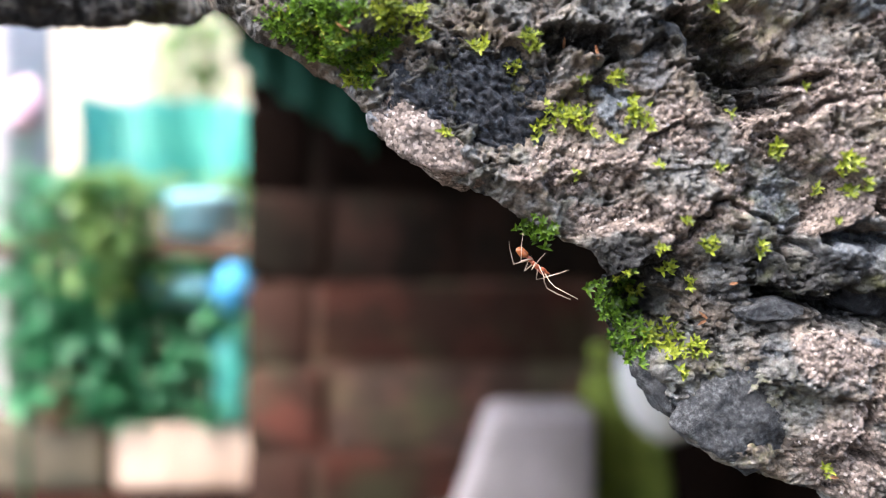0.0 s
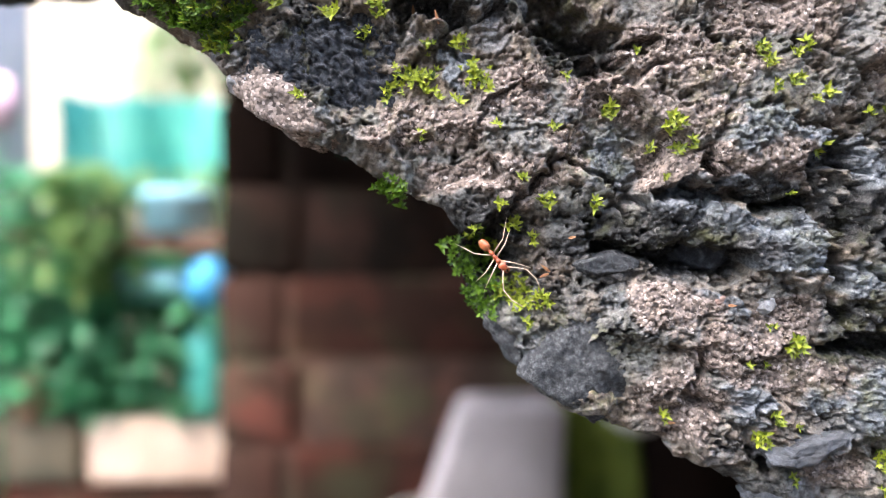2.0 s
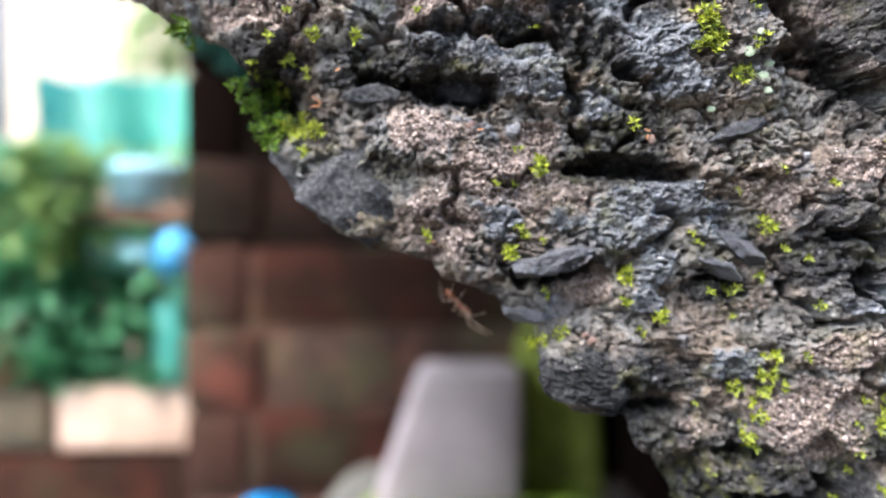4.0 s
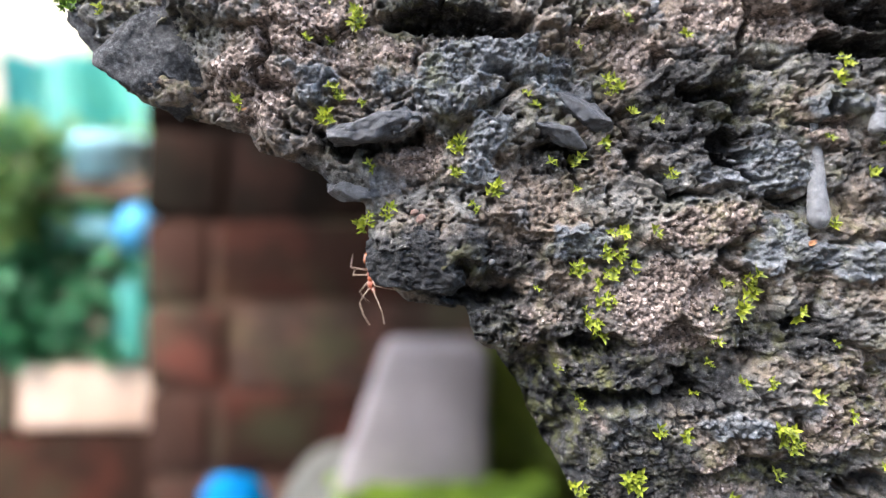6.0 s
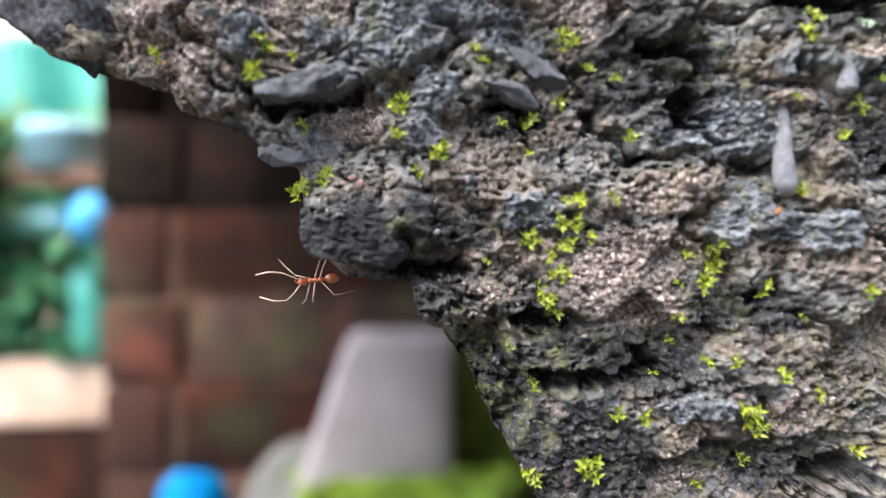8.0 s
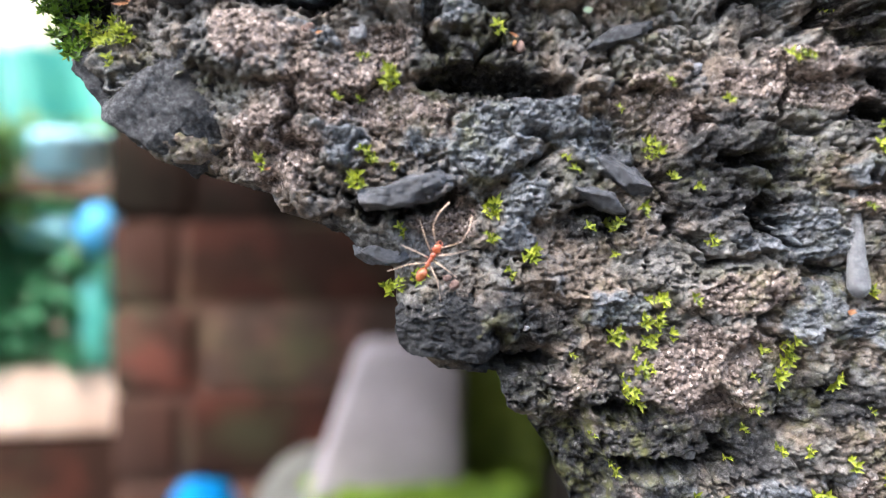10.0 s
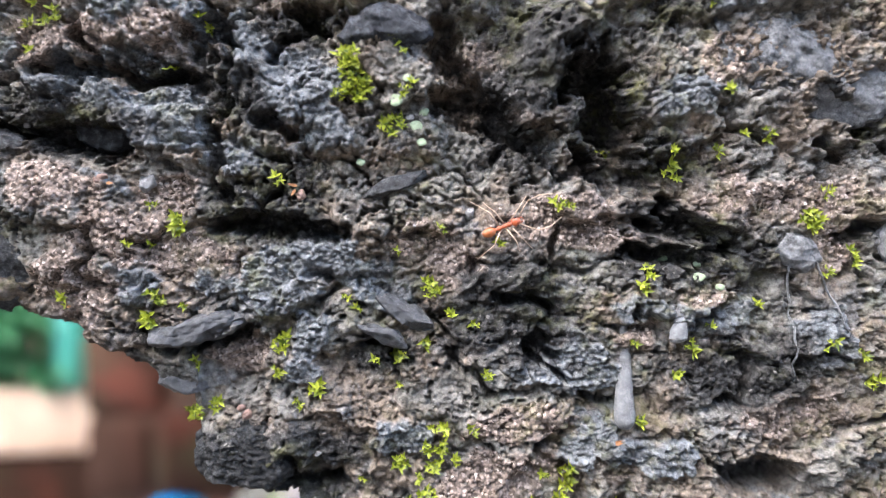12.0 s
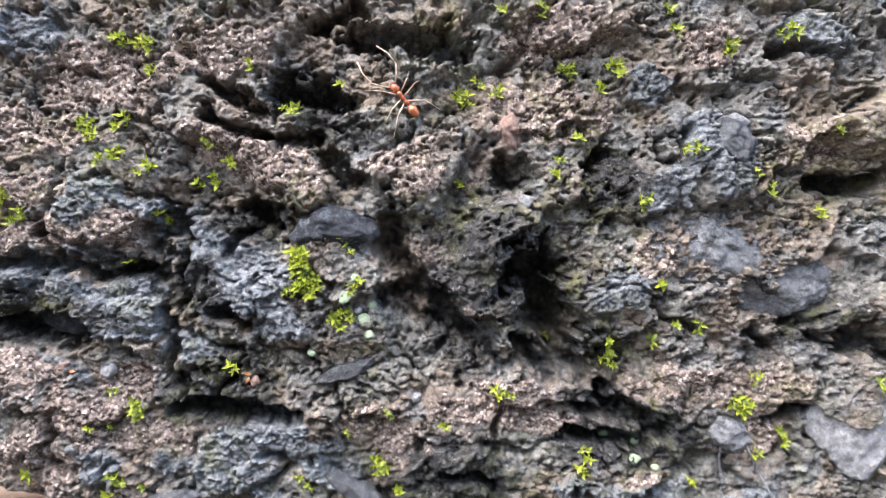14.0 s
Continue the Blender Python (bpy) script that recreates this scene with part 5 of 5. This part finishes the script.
def moss_bank(x0, x1, y0, y1, z, label, mat):
    bm = bmesh.new()
    bmesh.ops.create_grid(bm, x_segments=24, y_segments=16, size=0.5)
    for v in bm.verts:
        e = max(0.0, 1 - (max(abs(v.co.x), abs(v.co.y)) * 2) ** 8)
        v.co = Vector((x0 + (v.co.x + 0.5) * (x1 - x0), y0 + (v.co.y + 0.5) * (y1 - y0), z * e))
        v.co.z += 0.008 * noise.noise(v.co * 60) * e
    bank = thing("moss_bank", bm, mat, label, "moss")
    rng = random.Random(int(z * 1000))
    for k in range(16):
        x, y = rng.uniform(x0 + 0.02, x1 - 0.02), rng.uniform(y0 + 0.015, y1 - 0.015)
        bm = bmesh.new()
        r = rng.uniform(0.010, 0.018)
        for v in ball(bm, (x, y, z - 0.003), (r, r, 0.009)):
            v.co += noise.noise_vector(v.co / 0.008) * 0.003
        part("cushion", bm, mat, bank)
    return bank


moss_bank(-0.005, 0.19, 0.44, 0.56, 0.108, "thick bright green moss heaped before the block", MAT_GROUND_MOSS)
moss_bank(0.118, 0.20, 0.53, 0.63, 0.25, "green moss growing up beside the block", MAT_SHADE_MOSS)

# blue cup on the soil
bm = bmesh.new()
tube(bm, [(0, 0, 0), (0, 0, 0.06), (0, 0, 0.085), (0, 0, 0.097), (0, 0, 0.1)], [0.024, 0.028, 0.027, 0.018, 0.006], 24)
cup = thing("blue_bottle", bm, MAT_BLUE, "small bright blue plastic bottle on the soil", "bottle")
cup.location = (-0.070, 0.55, 0.004)

# pale brick ledge
bm = bmesh.new()
box(bm, -0.44, -0.125, 0.56, 0.66, BASE - 0.30, BASE - 0.168, 0.006)
roughen(bm, 0.05, 0.005)
ledge = thing("brick_ledge", bm, MAT_BRICK, "low reddish brick ledge", "ledge", kind="structure")
# The pale brick carries sunlight in its colour; the second is olive-brown.
for x, mat, words in ((-0.188, MAT_SUN_TONED_BRICK, "clay brick on the ledge with sunlight put into its pale colour"), (-0.3135, MAT_DULL_BRICK, "dull olive-brown clay brick on the ledge")):
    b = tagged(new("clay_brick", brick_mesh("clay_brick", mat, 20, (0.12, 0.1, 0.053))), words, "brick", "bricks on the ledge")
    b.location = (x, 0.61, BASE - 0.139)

# plaster wall far behind
bm = bmesh.new()
box(bm, -1.6, 0.5, 1.15, 1.25, 0.0, 1.5, 0.01)
thing("wall_far", bm, MAT_PLASTER, "cream plastered wall in daylight", "wall", kind="structure")
bm = bmesh.new()
box(bm, -0.42, -0.352, 0.60, 0.68, 0.0, 0.70, 0.006)
roughen(bm, 0.05, 0.003)
thing("grey_post", bm, MAT_POST, "pale grey cement rendered square post", "post")

# teal sheet, hanging in folds
bm = bmesh.new()
bmesh.ops.create_grid(bm, x_segments=60, y_segments=24, size=0.5)
for v in bm.verts:
    x, z = v.co.x + 0.5, v.co.y + 0.5
    v.co = Vector((-0.345 + x * 0.25, 0.70 + 0.012 * math.sin(x * 16) + 0.01 * z + 0.006 * math.sin(x * 43 + z * 4), BASE + 0.182 - (1 - z) * 0.105 - 0.004 * math.sin(x * 9) - 0.02 * x))
bmesh.ops.solidify(bm, geom=list(bm.faces), thickness=0.0015)
thing("teal_sheet", bm, MAT_TEAL, "teal plastic sheet hung in folds", "plastic sheet")


# cloth added over the pier's top as shaded teal sheet, shade in its green
bm = bmesh.new()
bmesh.ops.create_grid(bm, x_segments=40, y_segments=16, size=0.5)
for v in bm.verts:
    x, z = v.co.x + 0.5, v.co.y + 0.5
    low = BASE + 0.168 - 0.066 * x
    v.co = Vector((-0.142 + x * 0.105, 0.528 + 0.002 * math.sin(x * 21), low + z * (BASE + 0.187 - low) + 0.003 * math.sin(x * 30) * (1 - z)))
bmesh.ops.solidify(bm, geom=list(bm.faces), thickness=0.0015)
thing("shaded_sheet_end", bm, MAT_SHADED_SHEET, "cloth added over the pier as shaded teal sheet, shade in its dull green", "cloth")


def shrub(x, y, z0, z1, wide, mat, count, seed, label, size=0.03):
    """Stems with many single leaves."""
    rng = random.Random(seed)
    ob = tagged(new("shrub"), label, "plant")
    ob.location = (x, y, 0)
    bm = bmesh.new()
    for k in range(7):
        a = rng.uniform(0, 6.28)
        top = Vector((math.cos(a) * wide * 0.7, math.sin(a) * 0.05, z1 - rng.uniform(0, 0.05)))
        tube(bm, [Vector((0, 0, 0)), top * 0.5 + Vector((0, 0, 0.02)), top], [0.002, 0.0016, 0.0008], 6)
    part("stem", bm, MAT_PLANT, ob)
    bm = bmesh.new()
    for k in range(count):
        root = Vector((rng.gauss(0, wide * 0.5), rng.uniform(-0.05, 0.05), rng.uniform(z0, z1)))
        a = rng.uniform(0, 6.28)
        way = Vector((math.cos(a), math.sin(a), rng.uniform(-0.5, 0.6))).normalized()
        leaf(bm, root, way, Vector((0, -0.3, 1)).normalized(), size * rng.uniform(0.6, 1.3), size * 0.28, -0.3)
    part("foliage", bm, mat, ob)
    return ob


shrub(-0.23, 0.60, BASE - 0.11, BASE + 0.02, 0.085, MAT_PLANT, 1500, 1, "dark green leafy shrub before the ledge", 0.019)
shrub(-0.29, 0.59, BASE - 0.10, BASE + 0.09, 0.05, MAT_PLANT, 900, 2, "dark green leafy shrub rising past the plank", 0.019)
shrub(-0.25, 0.58, BASE - 0.01, BASE + 0.09, 0.04, MAT_PLANT_LIGHT, 500, 3, "light olive green shrub", 0.019)
shrub(-0.16, 0.67, BASE + 0.01, BASE + 0.10, 0.05, MAT_PLANT_LIGHT, 120, 4, "light green shrub beside the teal sheet")
shrub(-0.31, 0.95, BASE + 0.19, BASE + 0.36, 0.06, MAT_PLANT_LIGHT, 200, 5, "yellowish green shrub before the far wall")


def bottle(name, x, y, z, radius, length, mat, label, lying=False):
    bm = bmesh.new()
    tube(bm, [(0, 0, 0), (0, 0, 0.004), (0, 0, length * 0.7), (0, 0, length * 0.85), (0, 0, length * 0.88), (0, 0, length)], [radius * 0.9, radius, radius, radius * 0.45, radius * 0.4, radius * 0.4], 24)
    ob = thing(name, bm, mat, label, "bottle")
    ob.matrix_world = pose(x, y, z, 0, 90 if lying else 0, 0)
    return ob


# bottle with a round lid, and a plank with a pot
lidded = bottle("teal_bottle", -0.153, 0.572, BASE - 0.112, 0.019, 0.09, MAT_TEAL, "teal plastic bottle with a round blue lid")
bm = bmesh.new()
ball(bm, (0, 0, 0.108), (0.02, 0.02, 0.022))
part("lid", bm, MAT_LIGHT_BLUE, lidded, "round bright blue lid")
bottle("blue_bottle", -0.225, 0.576, BASE - 0.004, 0.0135, 0.062, MAT_LILAC, "light blue plastic bottle lying on its side", True)
bm = bmesh.new()
box(bm, -0.355, -0.1315, 0.565, 0.66, BASE + 0.022, BASE + 0.038, 0.002)
thing("plank_shelf", bm, MAT_WOOD, "brown wooden plank between post and pier", "shelf")


def pot(x, y, z, radius, height, mat, label, name):
    bm = bmesh.new()
    tube(bm, [(0, 0, 0), (0, 0, height * 0.8), (0, 0, height * 0.81), (0, 0, height), (0, 0, height * 0.99), (0, 0, height * 0.5)], [radius * 1.02, radius * 0.98, radius * 1.0, radius * 0.98, radius * 0.9, radius * 0.8], 28)
    ob = thing(name, bm, mat, label, "flower pot")
    ob.location = (x, y, z)
    return ob


pot(-0.184, 0.590, BASE + 0.038, 0.03, 0.036, MAT_LILAC, "pale blue flower pot on the plank", "flower_pot")
pot(-0.29, 0.572, BASE - 0.112, 0.018, 0.04, MAT_CLAY, "small tan clay pot among leaves", "flower_pot")
bm = bmesh.new()
for v in ball(bm, (-0.314, 0.56, BASE + 0.140), (0.016, 0.012, 0.022)):
    v.co += noise.noise_vector(v.co / 0.01) * 0.003
flower = thing("pink_flower", bm, MAT_PINK_CLOTH, "soft pink flower head on a stalk", "flower")
bm = bmesh.new()
tube(bm, [(-0.314, 0.56, 0.0), (-0.318, 0.56, 0.25), (-0.314, 0.56, BASE + 0.122)], [0.002, 0.002, 0.0015], 6)
part("stalk", bm, MAT_PLANT, flower, "thin green stalk")

# unseen wall added behind the camera; it closes the place and blocks low skylight
bm = bmesh.new()
box(bm, -3.0, 3.0, -2.5, -2.4, 0.0, 2.2, 0.01)
thing("unseen_sky_screen", bm, MAT_GREY_WALL, "plain grey rendered wall added out of view to hold back low skylight", "wall", kind="structure")


# ---- what moves ----
def motions():
    walk(ant, [(t, ant_pose(u, v, h, heading, lean)) for t, u, v, h, heading, lean in ANT_ROWS])
    for leg, s, row in ant_legs:
        beat = []
        home = leg.location.copy()
        for k in range(0, 141):
            t = k * 0.1
            swing = math.sin(2 * math.pi * 3.1 * t + math.pi * ((row + (s > 0)) % 2))
            beat.append((t, Matrix.Translation(home) @ pose(0, 0, 0, 6 * s * max(0.0, math.cos(2 * math.pi * 3.1 * t + math.pi * ((row + (s > 0)) % 2))), 0, 17 * s * swing)))
        walk(leg, beat)


motions()
